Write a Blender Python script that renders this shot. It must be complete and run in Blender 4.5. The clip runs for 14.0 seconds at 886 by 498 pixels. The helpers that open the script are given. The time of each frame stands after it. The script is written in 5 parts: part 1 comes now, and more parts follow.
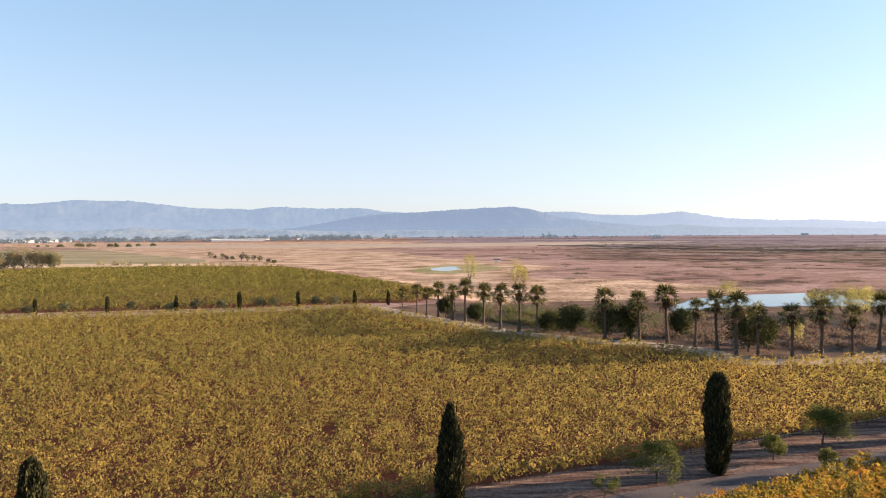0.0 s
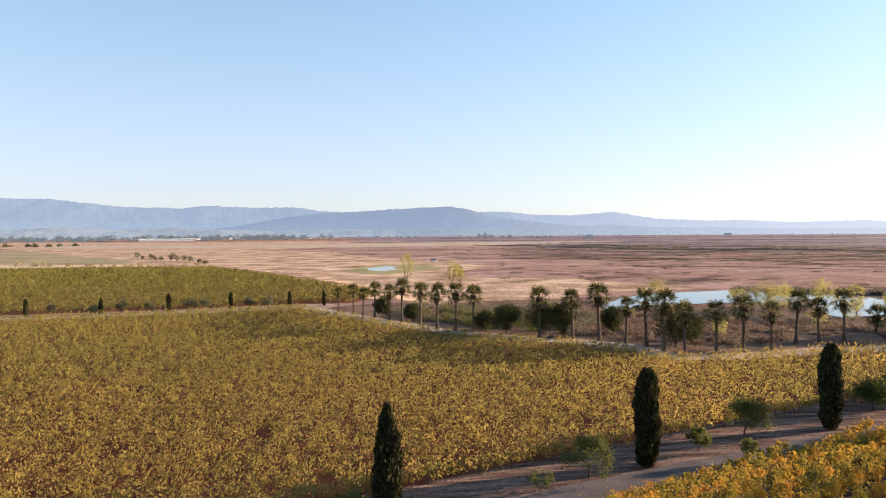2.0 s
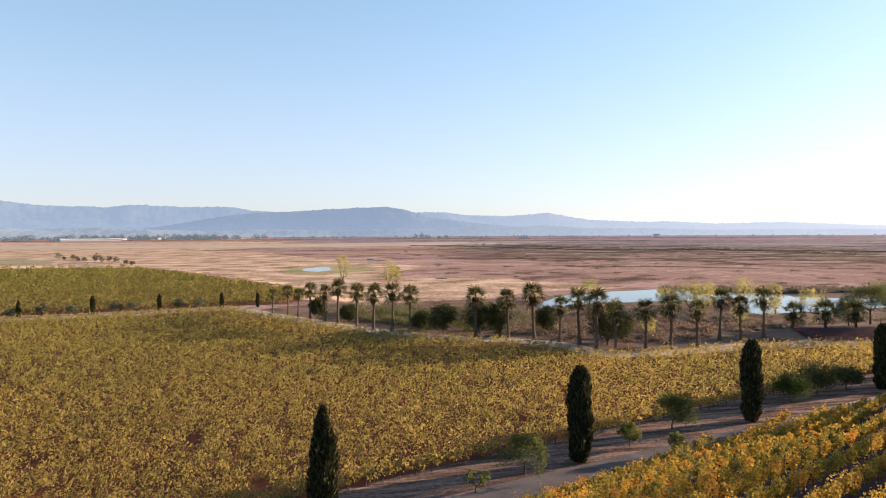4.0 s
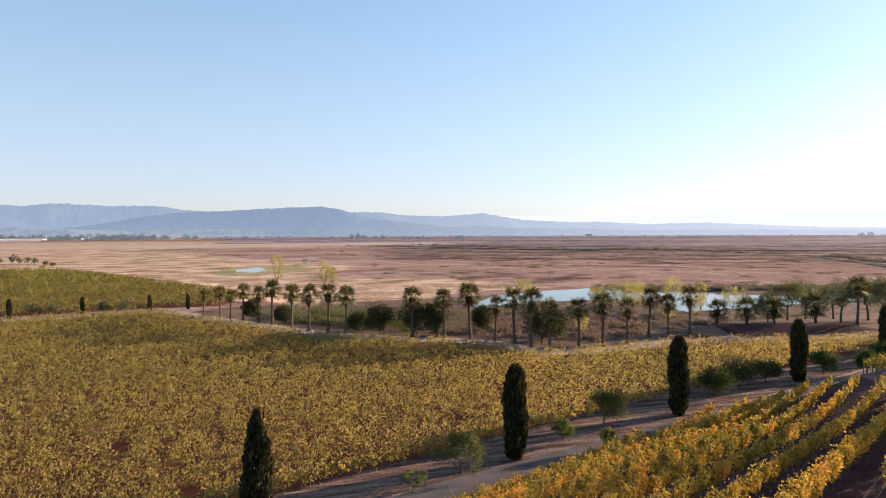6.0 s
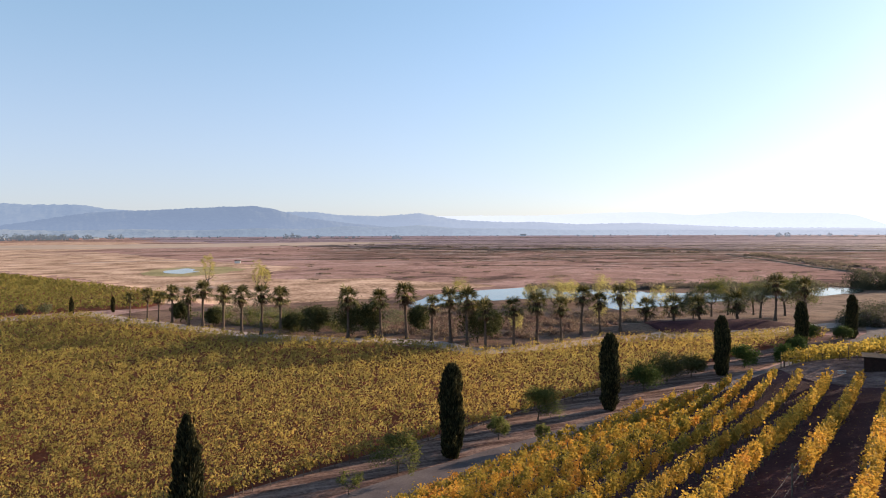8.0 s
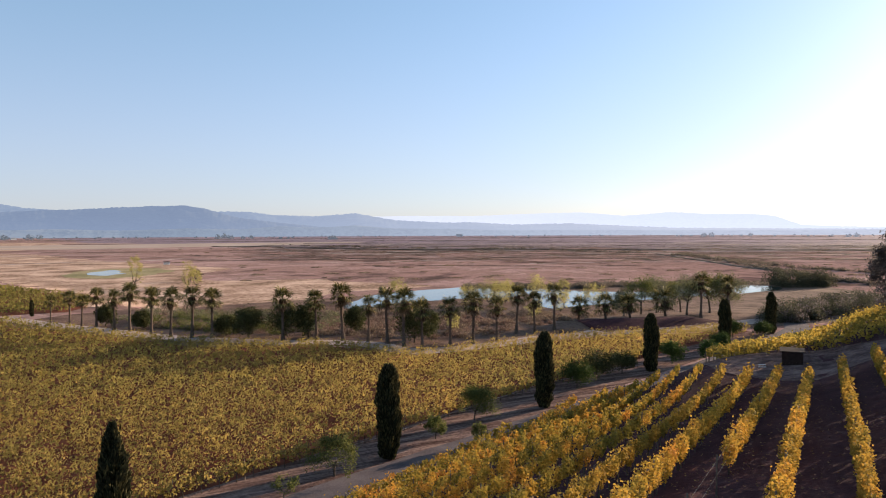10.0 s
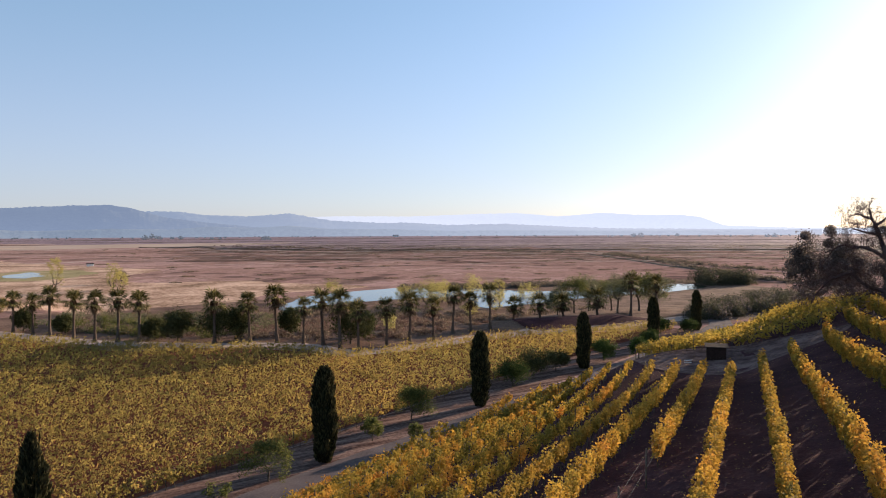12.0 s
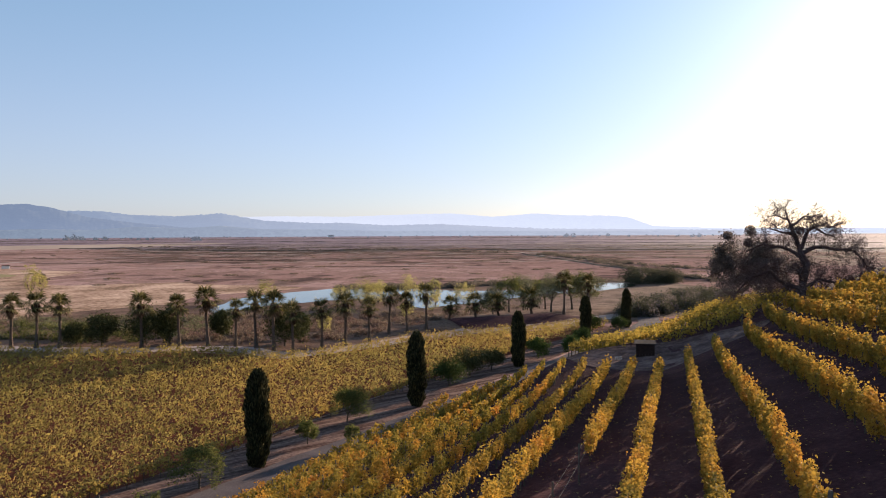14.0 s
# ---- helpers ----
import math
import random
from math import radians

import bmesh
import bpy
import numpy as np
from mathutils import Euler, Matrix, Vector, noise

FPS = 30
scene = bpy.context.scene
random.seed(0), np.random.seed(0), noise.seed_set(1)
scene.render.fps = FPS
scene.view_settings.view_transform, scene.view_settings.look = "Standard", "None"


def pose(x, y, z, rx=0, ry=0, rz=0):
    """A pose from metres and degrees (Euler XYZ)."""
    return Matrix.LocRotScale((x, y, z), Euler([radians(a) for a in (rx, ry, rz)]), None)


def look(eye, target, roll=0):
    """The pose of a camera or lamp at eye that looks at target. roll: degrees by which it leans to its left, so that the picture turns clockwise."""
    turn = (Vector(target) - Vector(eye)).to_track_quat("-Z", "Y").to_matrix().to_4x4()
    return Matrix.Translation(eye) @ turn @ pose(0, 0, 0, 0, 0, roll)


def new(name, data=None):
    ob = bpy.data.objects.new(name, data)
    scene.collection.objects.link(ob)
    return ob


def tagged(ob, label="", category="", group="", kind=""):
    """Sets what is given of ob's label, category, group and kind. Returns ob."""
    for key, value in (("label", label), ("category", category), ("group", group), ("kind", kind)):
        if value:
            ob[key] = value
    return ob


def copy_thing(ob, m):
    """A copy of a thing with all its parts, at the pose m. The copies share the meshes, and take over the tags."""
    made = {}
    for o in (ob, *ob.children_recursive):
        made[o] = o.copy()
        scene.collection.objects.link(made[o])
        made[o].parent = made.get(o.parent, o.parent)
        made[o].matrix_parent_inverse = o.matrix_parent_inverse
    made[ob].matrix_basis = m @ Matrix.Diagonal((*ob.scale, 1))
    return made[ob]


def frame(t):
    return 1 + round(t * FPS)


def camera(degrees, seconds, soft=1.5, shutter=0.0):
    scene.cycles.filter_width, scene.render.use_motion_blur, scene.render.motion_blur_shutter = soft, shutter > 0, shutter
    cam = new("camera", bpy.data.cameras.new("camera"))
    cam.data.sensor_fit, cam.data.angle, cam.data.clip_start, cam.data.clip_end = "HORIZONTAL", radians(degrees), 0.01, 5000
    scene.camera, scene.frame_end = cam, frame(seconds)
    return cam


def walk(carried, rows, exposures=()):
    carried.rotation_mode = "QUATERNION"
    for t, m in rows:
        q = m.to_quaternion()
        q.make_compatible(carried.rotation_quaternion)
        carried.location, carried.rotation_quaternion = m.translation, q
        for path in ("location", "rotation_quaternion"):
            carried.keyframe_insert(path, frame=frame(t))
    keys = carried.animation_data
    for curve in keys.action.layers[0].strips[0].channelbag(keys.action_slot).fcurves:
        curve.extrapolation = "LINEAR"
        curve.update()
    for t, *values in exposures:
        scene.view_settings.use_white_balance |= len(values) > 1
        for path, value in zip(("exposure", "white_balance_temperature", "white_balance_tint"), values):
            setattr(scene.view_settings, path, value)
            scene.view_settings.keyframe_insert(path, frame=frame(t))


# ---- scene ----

# ---- camera: a hovering drone that only turns ----
cam = camera(65.03, 14.0, soft=1.05)
EYE = (0.0, 0.0, 19.7)
# seconds, yaw, pitch, roll in degrees
PAN = [
    (0.0, 0.00, -1.33, 0.44), (1.0, -2.61, -1.36, 0.43), (2.0, -5.22, -1.39, 0.42), (3.0, -7.83, -1.39, 0.35),
    (5.5, -14.35, -1.40, 0.26), (6.5, -16.98, -1.41, 0.25), (7.5, -19.61, -1.43, 0.235), (8.0, -20.92, -1.43, 0.24),
    (10.5, -27.45, -1.43, 0.235), (11.5, -30.07, -1.425, 0.24), (12.5, -32.71, -1.415, 0.255), (13.5, -35.34, -1.42, 0.265),
    (14.0, -36.66, -1.42, 0.265)]
walk(cam, [(t, pose(*EYE, 90 + p, r, y)) for t, y, p, r in PAN],
     exposures=[(0, 1.91, 6420, 14), (5, 1.80, 6290, 14), (14, 1.39, 6080, 17)])

# ---- world and sun ----
SUN_AZ, SUN_EL = 78.0, 10.8      # degrees clockwise from +y, degrees over the horizon
world = bpy.data.worlds.new("world")
scene.world = world
world.use_nodes = True
wn = world.node_tree
sky = wn.nodes.new("ShaderNodeTexSky")
sky.sky_type = 'NISHITA'
sky.sun_disc = False
sky.sun_elevation, sky.sun_rotation = radians(SUN_EL), radians(SUN_AZ)
sky.air_density, sky.dust_density, sky.ozone_density = 0.85, 0.6, 2.6
wn.nodes["Background"].inputs[1].default_value = 0.077
soft_sky = wn.nodes.new("ShaderNodeHueSaturation")
soft_sky.inputs["Saturation"].default_value = 0.9
wn.links.new(sky.outputs[0], soft_sky.inputs["Color"])
# thin autumn haze: pale and faintly rosy low down, clearer blue above
view = wn.nodes.new("ShaderNodeTexCoord")
axes = wn.nodes.new("ShaderNodeSeparateXYZ")
wn.links.new(view.outputs["Generated"], axes.inputs[0])
haze = wn.nodes.new("ShaderNodeValToRGB")
haze.color_ramp.interpolation = 'EASE'
haze.color_ramp.elements[0].position, haze.color_ramp.elements[0].color = 0.0, (0.88, 0.87, 0.97, 0.55)
haze.color_ramp.elements[1].position, haze.color_ramp.elements[1].color = 0.4, (0.58, 0.95, 1.06, 0.3)
wn.links.new(axes.outputs[2], haze.inputs[0])
level = wn.nodes.new("ShaderNodeMix")
level.data_type, level.blend_type = 'RGBA', 'MULTIPLY'
level.inputs[0].default_value = 1.0
level.inputs[7].default_value = (3.25, 3.25, 3.25, 1)
wn.links.new(haze.outputs[0], level.inputs[6])
veil = wn.nodes.new("ShaderNodeMix")
veil.data_type = 'RGBA'
wn.links.new(haze.outputs[1], veil.inputs[0])
wn.links.new(soft_sky.outputs[0], veil.inputs[6])
wn.links.new(level.outputs[2], veil.inputs[7])
wn.links.new(veil.outputs[2], wn.nodes["Background"].inputs[0])
sun = new("sun", bpy.data.lights.new("sun", 'SUN'))
sun.data.energy, sun.data.angle, sun.data.color = 5.0, radians(0.5), (1.0, 0.78, 0.52)
toward = Vector((math.sin(radians(SUN_AZ)), math.cos(radians(SUN_AZ)), math.tan(radians(SUN_EL))))
sun.matrix_world = look(toward * 100, (0, 0, 0))


# ---- materials ----
class Nodes:
    """Short forms for building a node material."""

    def __init__(self, name, rough=0.9, spec=0.02):
        self.m = bpy.data.materials.new(name)
        self.m.use_nodes = True
        self.t = self.m.node_tree
        self.b = self.t.nodes["Principled BSDF"]
        self.b.inputs["Roughness"].default_value = rough
        self.b.inputs["Specular IOR Level"].default_value = spec
        self.out = self.t.nodes["Material Output"]

    def add(self, kind, **kw):
        n = self.t.nodes.new(kind)
        for k, v in kw.items():
            n.inputs[k.replace("_", " ")].default_value = v
        return n

    def link(self, a, b):
        self.t.links.new(a, b)

    def where(self, kind="world", scale=(1, 1, 1), turn=0.0):
        src = self.add("ShaderNodeNewGeometry").outputs["Position"] if kind == "world" else self.add("ShaderNodeTexCoord").outputs["Object"]
        mp = self.add("ShaderNodeMapping")
        mp.inputs["Scale"].default_value = scale
        mp.inputs["Rotation"].default_value = (0, 0, radians(turn))
        self.link(src, mp.inputs[0])
        return mp.outputs[0]

    def noise(self, at, scale, detail=4.0, rough=0.55, distort=0.0):
        n = self.add("ShaderNodeTexNoise", Scale=scale, Detail=detail, Roughness=rough, Distortion=distort)
        self.link(at, n.inputs["Vector"])
        return n.outputs["Fac"]

    def ramp(self, fac, stops):
        r = self.add("ShaderNodeValToRGB")
        e = r.color_ramp.elements
        while len(e) < len(stops):
            e.new(0.5)
        for k, (p, c) in enumerate(stops):
            e[k].position, e[k].color = p, (*c, 1)
        self.link(fac, r.inputs[0])
        return r.outputs[0]

    def mix(self, fac, a, b, how='MIX'):
        n = self.t.nodes.new("ShaderNodeMix")
        n.data_type, n.blend_type = 'RGBA', how
        for sock, v in ((n.inputs[0], fac), (n.inputs[6], a), (n.inputs[7], b)):
            if isinstance(v, (int, float)):
                sock.default_value = v
            elif isinstance(v, tuple):
                sock.default_value = (*v, 1)
            else:
                self.link(v, sock)
        return n.outputs[2]

    def math(self, op, a, b=0.0):
        n = self.t.nodes.new("ShaderNodeMath")
        n.operation = op
        for sock, v in ((n.inputs[0], a), (n.inputs[1], b)):
            if isinstance(v, (int, float)):
                sock.default_value = v
            else:
                self.link(v, sock)
        return n.outputs[0]

    def bump(self, fac, strength, distance):
        n = self.add("ShaderNodeBump", Strength=strength, Distance=distance)
        self.link(fac, n.inputs["Height"])
        self.link(n.outputs[0], self.b.inputs["Normal"])

    def colour(self, c):
        if isinstance(c, tuple):
            self.b.inputs["Base Color"].default_value = (*c, 1)
        else:
            self.link(c, self.b.inputs["Base Color"])
        return self.m


def two_scale(name, stops, scale, fine, rough=0.9, bump=0.3, depth=0.03, kind="world", detail_mix=0.5):
    """Earth, bark, plaster: a ramp over a coarse and a fine noise, with relief."""
    n = Nodes(name, rough)
    at = n.where(kind)
    a, b = n.noise(at, scale, 5), n.noise(at, fine, 6, 0.7)
    f = n.math('ADD', n.math('MULTIPLY', a, 1 - detail_mix), n.math('MULTIPLY', b, detail_mix))
    n.bump(b, bump, depth)
    return n.colour(n.ramp(f, stops))


def leafy(name, stops, patch=0.08, patch_stops=None, amount=0.5, through_light=0.3, rough=0.8, plants=0.0, gloss=0.06, greener=None):
    """Leaves: colour by single leaf, tinted by a slow patchiness over the ground; some light goes through."""
    n = Nodes(name, rough, gloss)
    isl = n.add("ShaderNodeNewGeometry").outputs["Random Per Island"]
    c = n.ramp(isl, stops)
    if patch_stops:
        pn = n.noise(n.where("world"), patch, 3, 0.6)
        c = n.mix(amount, c, n.ramp(pn, patch_stops))
    if greener:
        # the block greens slowly from the road towards the palms
        u0, u1, tone = greener
        axes_n = n.add("ShaderNodeSeparateXYZ")
        n.link(n.where("world"), axes_n.inputs[0])
        slope = n.math('SUBTRACT', axes_n.outputs[1], n.math('MULTIPLY', axes_n.outputs[0], 0.45))
        mr = n.add("ShaderNodeMapRange")
        for key, v in (("From Min", u0), ("From Max", u1), ("To Min", 0.0), ("To Max", 0.75)):
            mr.inputs[key].default_value = v
        n.link(slope, mr.inputs["Value"])
        c = n.mix(mr.outputs[0], c, n.mix(0.5, n.mix(1.0, c, (0.8, 0.86, 0.72), 'MULTIPLY'), tone))
    if plants:
        # single plants differ in vigour and tone
        pv = n.ramp(n.noise(n.where("world"), plants, 2, 0.6), [(0.36, (0.84, 0.82, 0.8)), (0.52, (1.0, 1.0, 1.0)), (0.66, (1.14, 1.12, 1.1))])
        c = n.mix(1.0, c, pv, 'MULTIPLY')
    oi = n.add("ShaderNodeObjectInfo")
    c = n.mix(n.math('MULTIPLY', oi.outputs["Random"], 0.25), c, (0.05, 0.045, 0.02))
    n.colour(c)
    tr = n.add("ShaderNodeBsdfTranslucent")
    n.link(c, tr.inputs[0])
    sh = n.add("ShaderNodeMixShader")
    sh.inputs[0].default_value = through_light
    n.link(n.b.outputs[0], sh.inputs[1])
    n.link(tr.outputs[0], sh.inputs[2])
    n.link(sh.outputs[0], n.out.inputs[0])
    return n.m


def furrowed(name, stops, turn):
    """Raked dirt: streaks along one direction, with clods."""
    n = Nodes(name, 0.95, 0.0)
    long = n.where("world", (0.12, 1.3, 1.0), turn)
    f = n.math('ADD', n.math('MULTIPLY', n.noise(long, 1.0, 5, 0.65), 0.6), n.math('MULTIPLY', n.noise(n.where("world"), 2.6, 6, 0.75), 0.4))
    n.bump(f, 0.7, 0.14)
    return n.colour(n.ramp(f, stops))


def marsh_material():
    n = Nodes("marsh_ground", 0.95, 0.0)
    at = n.where("world")
    big, mid, fine = n.noise(at, 0.004, 5, 0.62, 1.5), n.noise(at, 0.028, 6, 0.7, 1.2), n.noise(at, 0.45, 6, 0.8)
    f = n.math('ADD', n.math('ADD', n.math('MULTIPLY', big, 0.45), n.math('MULTIPLY', mid, 0.45)), n.math('MULTIPLY', fine, 0.1))
    c = n.ramp(f, [(0.4, (0.114, 0.0744, 0.066)), (0.44, (0.217, 0.133, 0.113)), (0.47, (0.343, 0.206, 0.179)), (0.495, (0.206, 0.133, 0.108)), (0.52, (0.423, 0.272, 0.24)), (0.55, (0.264, 0.165, 0.15)), (0.58, (0.469, 0.308, 0.269)), (0.62, (0.308, 0.206, 0.174))])
    # winding sloughs, darker reeds along them
    v = n.add("ShaderNodeTexVoronoi", Scale=0.0075, Randomness=1.0)
    v.feature = 'DISTANCE_TO_EDGE'
    warp = n.add("ShaderNodeTexNoise", Scale=0.006, Detail=4.0)
    n.link(at, warp.inputs["Vector"])
    vm = n.t.nodes.new("ShaderNodeVectorMath")
    vm.operation = 'MULTIPLY_ADD'
    n.link(warp.outputs["Color"], vm.inputs[0])
    vm.inputs[1].default_value = (110, 110, 0)
    n.link(at, vm.inputs[2])
    n.link(vm.outputs[0], v.inputs["Vector"])
    edge = n.ramp(v.outputs["Distance"], [(0.0, (1, 1, 1)), (0.045, (0, 0, 0))])
    gate = n.ramp(n.noise(at, 0.0045, 3), [(0.45, (0, 0, 0)), (0.6, (0.8, 0.8, 0.8))])
    c = n.mix(n.mix(1.0, edge, gate, 'MULTIPLY'), c, (0.04, 0.036, 0.028))
    n.bump(fine, 0.4, 0.3)
    return n.colour(c)


MARSH = marsh_material()
SOIL = two_scale("vineyard_soil", [(0.3, (0.0729, 0.0249, 0.0158)), (0.5, (0.135, 0.0472, 0.0282)), (0.7, (0.209, 0.0811, 0.0473))], 0.25, 4.0, bump=0.6)
HILL_SOIL = two_scale("hill_soil", [(0.32, (0.0303, 0.0126, 0.0156)), (0.52, (0.0567, 0.0253, 0.0284)), (0.7, (0.117, 0.0543, 0.0523))], 0.4, 5.0, bump=0.7, depth=0.06)
DRY = two_scale("dry_grass", [(0.34, (0.048, 0.0289, 0.0225)), (0.46, (0.11, 0.0674, 0.0512)), (0.56, (0.192, 0.123, 0.0921)), (0.64, (0.106, 0.0752, 0.046)), (0.72, (0.24, 0.169, 0.128))], 0.16, 2.4, bump=0.5, depth=0.08)
STRAW = two_scale("pale_straw_grass", [(0.41, (0.159, 0.0987, 0.0614)), (0.46, (0.306, 0.192, 0.13)), (0.515, (0.417, 0.272, 0.194)), (0.57, (0.578, 0.4, 0.293))], 0.045, 0.6, bump=0.4, depth=0.1)
GRAVEL = two_scale("gravel_road", [(0.32, (0.0628, 0.0511, 0.0528)), (0.5, (0.108, 0.0881, 0.0901)), (0.7, (0.161, 0.137, 0.135))], 0.35, 7.0, bump=0.6, depth=0.03)
DIRT = two_scale("pale_dirt_road", [(0.32, (0.22, 0.165, 0.145)), (0.5, (0.334, 0.261, 0.233)), (0.7, (0.44, 0.357, 0.321))], 0.3, 5.0, bump=0.4)
STRIP_SOIL = furrowed("raked_strip_soil", [(0.38, (0.05, 0.03, 0.027)), (0.47, (0.11, 0.07, 0.06)), (0.54, (0.19, 0.125, 0.105)), (0.62, (0.28, 0.19, 0.155))], -24)
FIELD_GREEN = two_scale("far_green_field", [(0.35, (0.175, 0.144, 0.087)), (0.6, (0.333, 0.264, 0.167))], 0.02, 0.25)
FIELD_SAND = two_scale("far_sandy_field", [(0.35, (0.408, 0.276, 0.18)), (0.6, (0.576, 0.414, 0.288))], 0.008, 0.15)
MEADOW = two_scale("pond_side_grass", [(0.36, (0.17, 0.155, 0.075)), (0.5, (0.27, 0.225, 0.115)), (0.64, (0.36, 0.28, 0.17))], 0.05, 0.4)
FIELD_LIME = two_scale("far_meadow", [(0.35, (0.312, 0.241, 0.184)), (0.6, (0.432, 0.333, 0.275))], 0.012, 0.15)
BARK = two_scale("bark", [(0.3, (0.05, 0.038, 0.03)), (0.7, (0.15, 0.12, 0.095))], 3.0, 18.0, bump=0.8, kind="object")
PALM_BARK = two_scale("palm_bark", [(0.3, (0.05, 0.036, 0.028)), (0.7, (0.15, 0.112, 0.088))], 2.0, 14.0, bump=0.8, kind="object")
OAK_BARK = two_scale("oak_bark", [(0.3, (0.045, 0.0319, 0.031)), (0.7, (0.128, 0.0899, 0.0853))], 2.0, 12.0, bump=0.8, kind="object")
POST_WOOD = two_scale("weathered_post_wood", [(0.3, (0.07, 0.055, 0.045)), (0.7, (0.18, 0.15, 0.12))], 3.0, 25.0, kind="object")
SHED_WOOD = two_scale("dark_shed_board", [(0.3, (0.022, 0.014, 0.012)), (0.7, (0.055, 0.034, 0.029))], 2.0, 20.0, kind="object")
SHED_ROOF = two_scale("weathered_shed_roof", [(0.3, (0.048, 0.0348, 0.03)), (0.7, (0.096, 0.072, 0.06))], 1.5, 12.0, kind="object")
WHITE = two_scale("white_paint", [(0.3, (0.62, 0.61, 0.58)), (0.7, (0.82, 0.8, 0.77))], 0.6, 8.0, 0.5, kind="object")
GREY_ROOF = two_scale("grey_roof", [(0.3, (0.2, 0.2, 0.2)), (0.7, (0.36, 0.35, 0.34))], 0.6, 8.0, kind="object")
WIRE = two_scale("galvanised_wire", [(0.3, (0.08, 0.08, 0.08)), (0.7, (0.15, 0.15, 0.145))], 3.0, 20.0, 0.5, kind="object")

GOLD = [(0.0, (0.173, 0.0966, 0.0266)), (0.2, (0.296, 0.175, 0.038)), (0.55, (0.428, 0.253, 0.0456)), (0.86, (0.53, 0.308, 0.0513)), (0.96, (0.469, 0.202, 0.0427)), (1.0, (0.224, 0.0828, 0.0342))]
VINE_FIELD = leafy("field_vine_leaves", [(0.0, (0.244, 0.186, 0.0613)), (0.3, (0.314, 0.247, 0.0711)), (0.6, (0.377, 0.285, 0.0809)), (0.88, (0.43, 0.309, 0.0882)), (0.97, (0.489, 0.285, 0.0858)), (1.0, (0.352, 0.171, 0.0711))],
                   0.045, [(0.38, (0.255, 0.204, 0.0514)), (0.52, (0.371, 0.261, 0.0613)), (0.66, (0.489, 0.299, 0.0686))], 0.4, 0.5, plants=0.6, greener=(68.0, 140.0, (0.303, 0.252, 0.0734)))
VINE_FAR = leafy("far_vine_leaves", [(0.0, (0.136, 0.121, 0.0355)), (0.5, (0.183, 0.16, 0.0465)), (1.0, (0.232, 0.192, 0.0576))],
                 0.03, [(0.4, (0.152, 0.133, 0.0277)), (0.62, (0.232, 0.179, 0.0499))], 0.4, 0.5, plants=0.15)
VINE_HILL = leafy("hill_vine_leaves", GOLD, 0.35, [(0.36, (0.184, 0.166, 0.0342)), (0.45, (0.367, 0.258, 0.0418)), (0.57, (0.561, 0.331, 0.0475)), (0.7, (0.51, 0.221, 0.0399))], 0.6, 0.36, plants=0.5)
VINE_GREENISH = leafy("greener_vine_leaves", GOLD, 0.35, [(0.38, (0.122, 0.13, 0.0266)), (0.47, (0.286, 0.228, 0.0361)), (0.56, (0.551, 0.316, 0.0427)), (0.68, (0.51, 0.205, 0.038))], 0.66, 0.34, plants=0.5)
# greener, lighter copy of VINE_HILL: sunlight on the back rows put into colour
VINE_BACK = leafy("sunlit_lime_vine_leaves", GOLD, 0.3, [(0.38, (0.24, 0.214, 0.045)), (0.52, (0.4, 0.307, 0.055)), (0.66, (0.56, 0.372, 0.06))], 0.7, 0.5, plants=0.5)
CYPRESS = leafy("cypress_leaves", [(0.0, (0.0162, 0.0169, 0.01)), (0.6, (0.0405, 0.0403, 0.02)), (1.0, (0.115, 0.101, 0.0425))], through_light=0.1)
# near-black green filler, so gaps between the sprays look dark
CYPRESS_CORE = two_scale("cypress_dark_core", [(0.3, (0.008, 0.012, 0.006)), (0.7, (0.02, 0.028, 0.012))], 2.0, 12.0, kind="object")
PALM_LEAF = leafy("palm_leaves", [(0.0, (0.0213, 0.0229, 0.00691)), (0.45, (0.0556, 0.055, 0.0138)), (0.8, (0.139, 0.119, 0.0346)), (1.0, (0.32, 0.248, 0.0896))], through_light=0.2, rough=0.75, gloss=0.15)
PALM_DEAD = leafy("dead_palm_leaves", [(0.0, (0.05, 0.03, 0.018)), (0.6, (0.1, 0.065, 0.04)), (1.0, (0.18, 0.12, 0.075))], through_light=0.1)
DARK_LEAF = leafy("dark_evergreen_leaves", [(0.0, (0.03, 0.034, 0.015)), (0.6, (0.07, 0.075, 0.028)), (1.0, (0.13, 0.125, 0.048))], through_light=0.18)
OLIVE_LEAF = leafy("olive_green_leaves", [(0.0, (0.0562, 0.0671, 0.0207)), (0.6, (0.125, 0.134, 0.0368)), (1.0, (0.213, 0.201, 0.0575))], through_light=0.38)
GREEN_LEAF = leafy("green_leaves", [(0.0, (0.025, 0.045, 0.012)), (0.6, (0.05, 0.08, 0.02)), (1.0, (0.09, 0.12, 0.03))], through_light=0.25)
YELLOW_LEAF = leafy("yellowing_willow_leaves", [(0.0, (0.224, 0.193, 0.0715)), (0.6, (0.378, 0.331, 0.111)), (1.0, (0.518, 0.455, 0.169))], through_light=0.5)
TAN_LEAF = leafy("tan_brush", [(0.0, (0.106, 0.0741, 0.0575)), (0.6, (0.185, 0.133, 0.0978)), (1.0, (0.264, 0.204, 0.149))], through_light=0.4)
DUSK_LEAF = leafy("dull_oak_leaves", [(0.0, (0.075, 0.062, 0.052)), (0.6, (0.13, 0.108, 0.088)), (1.0, (0.2, 0.165, 0.13))], through_light=0.5)
REED_LEAF = leafy("reddish_brush", [(0.0, (0.088, 0.0522, 0.044)), (0.6, (0.15, 0.095, 0.077)), (1.0, (0.211, 0.142, 0.11))], through_light=0.4)
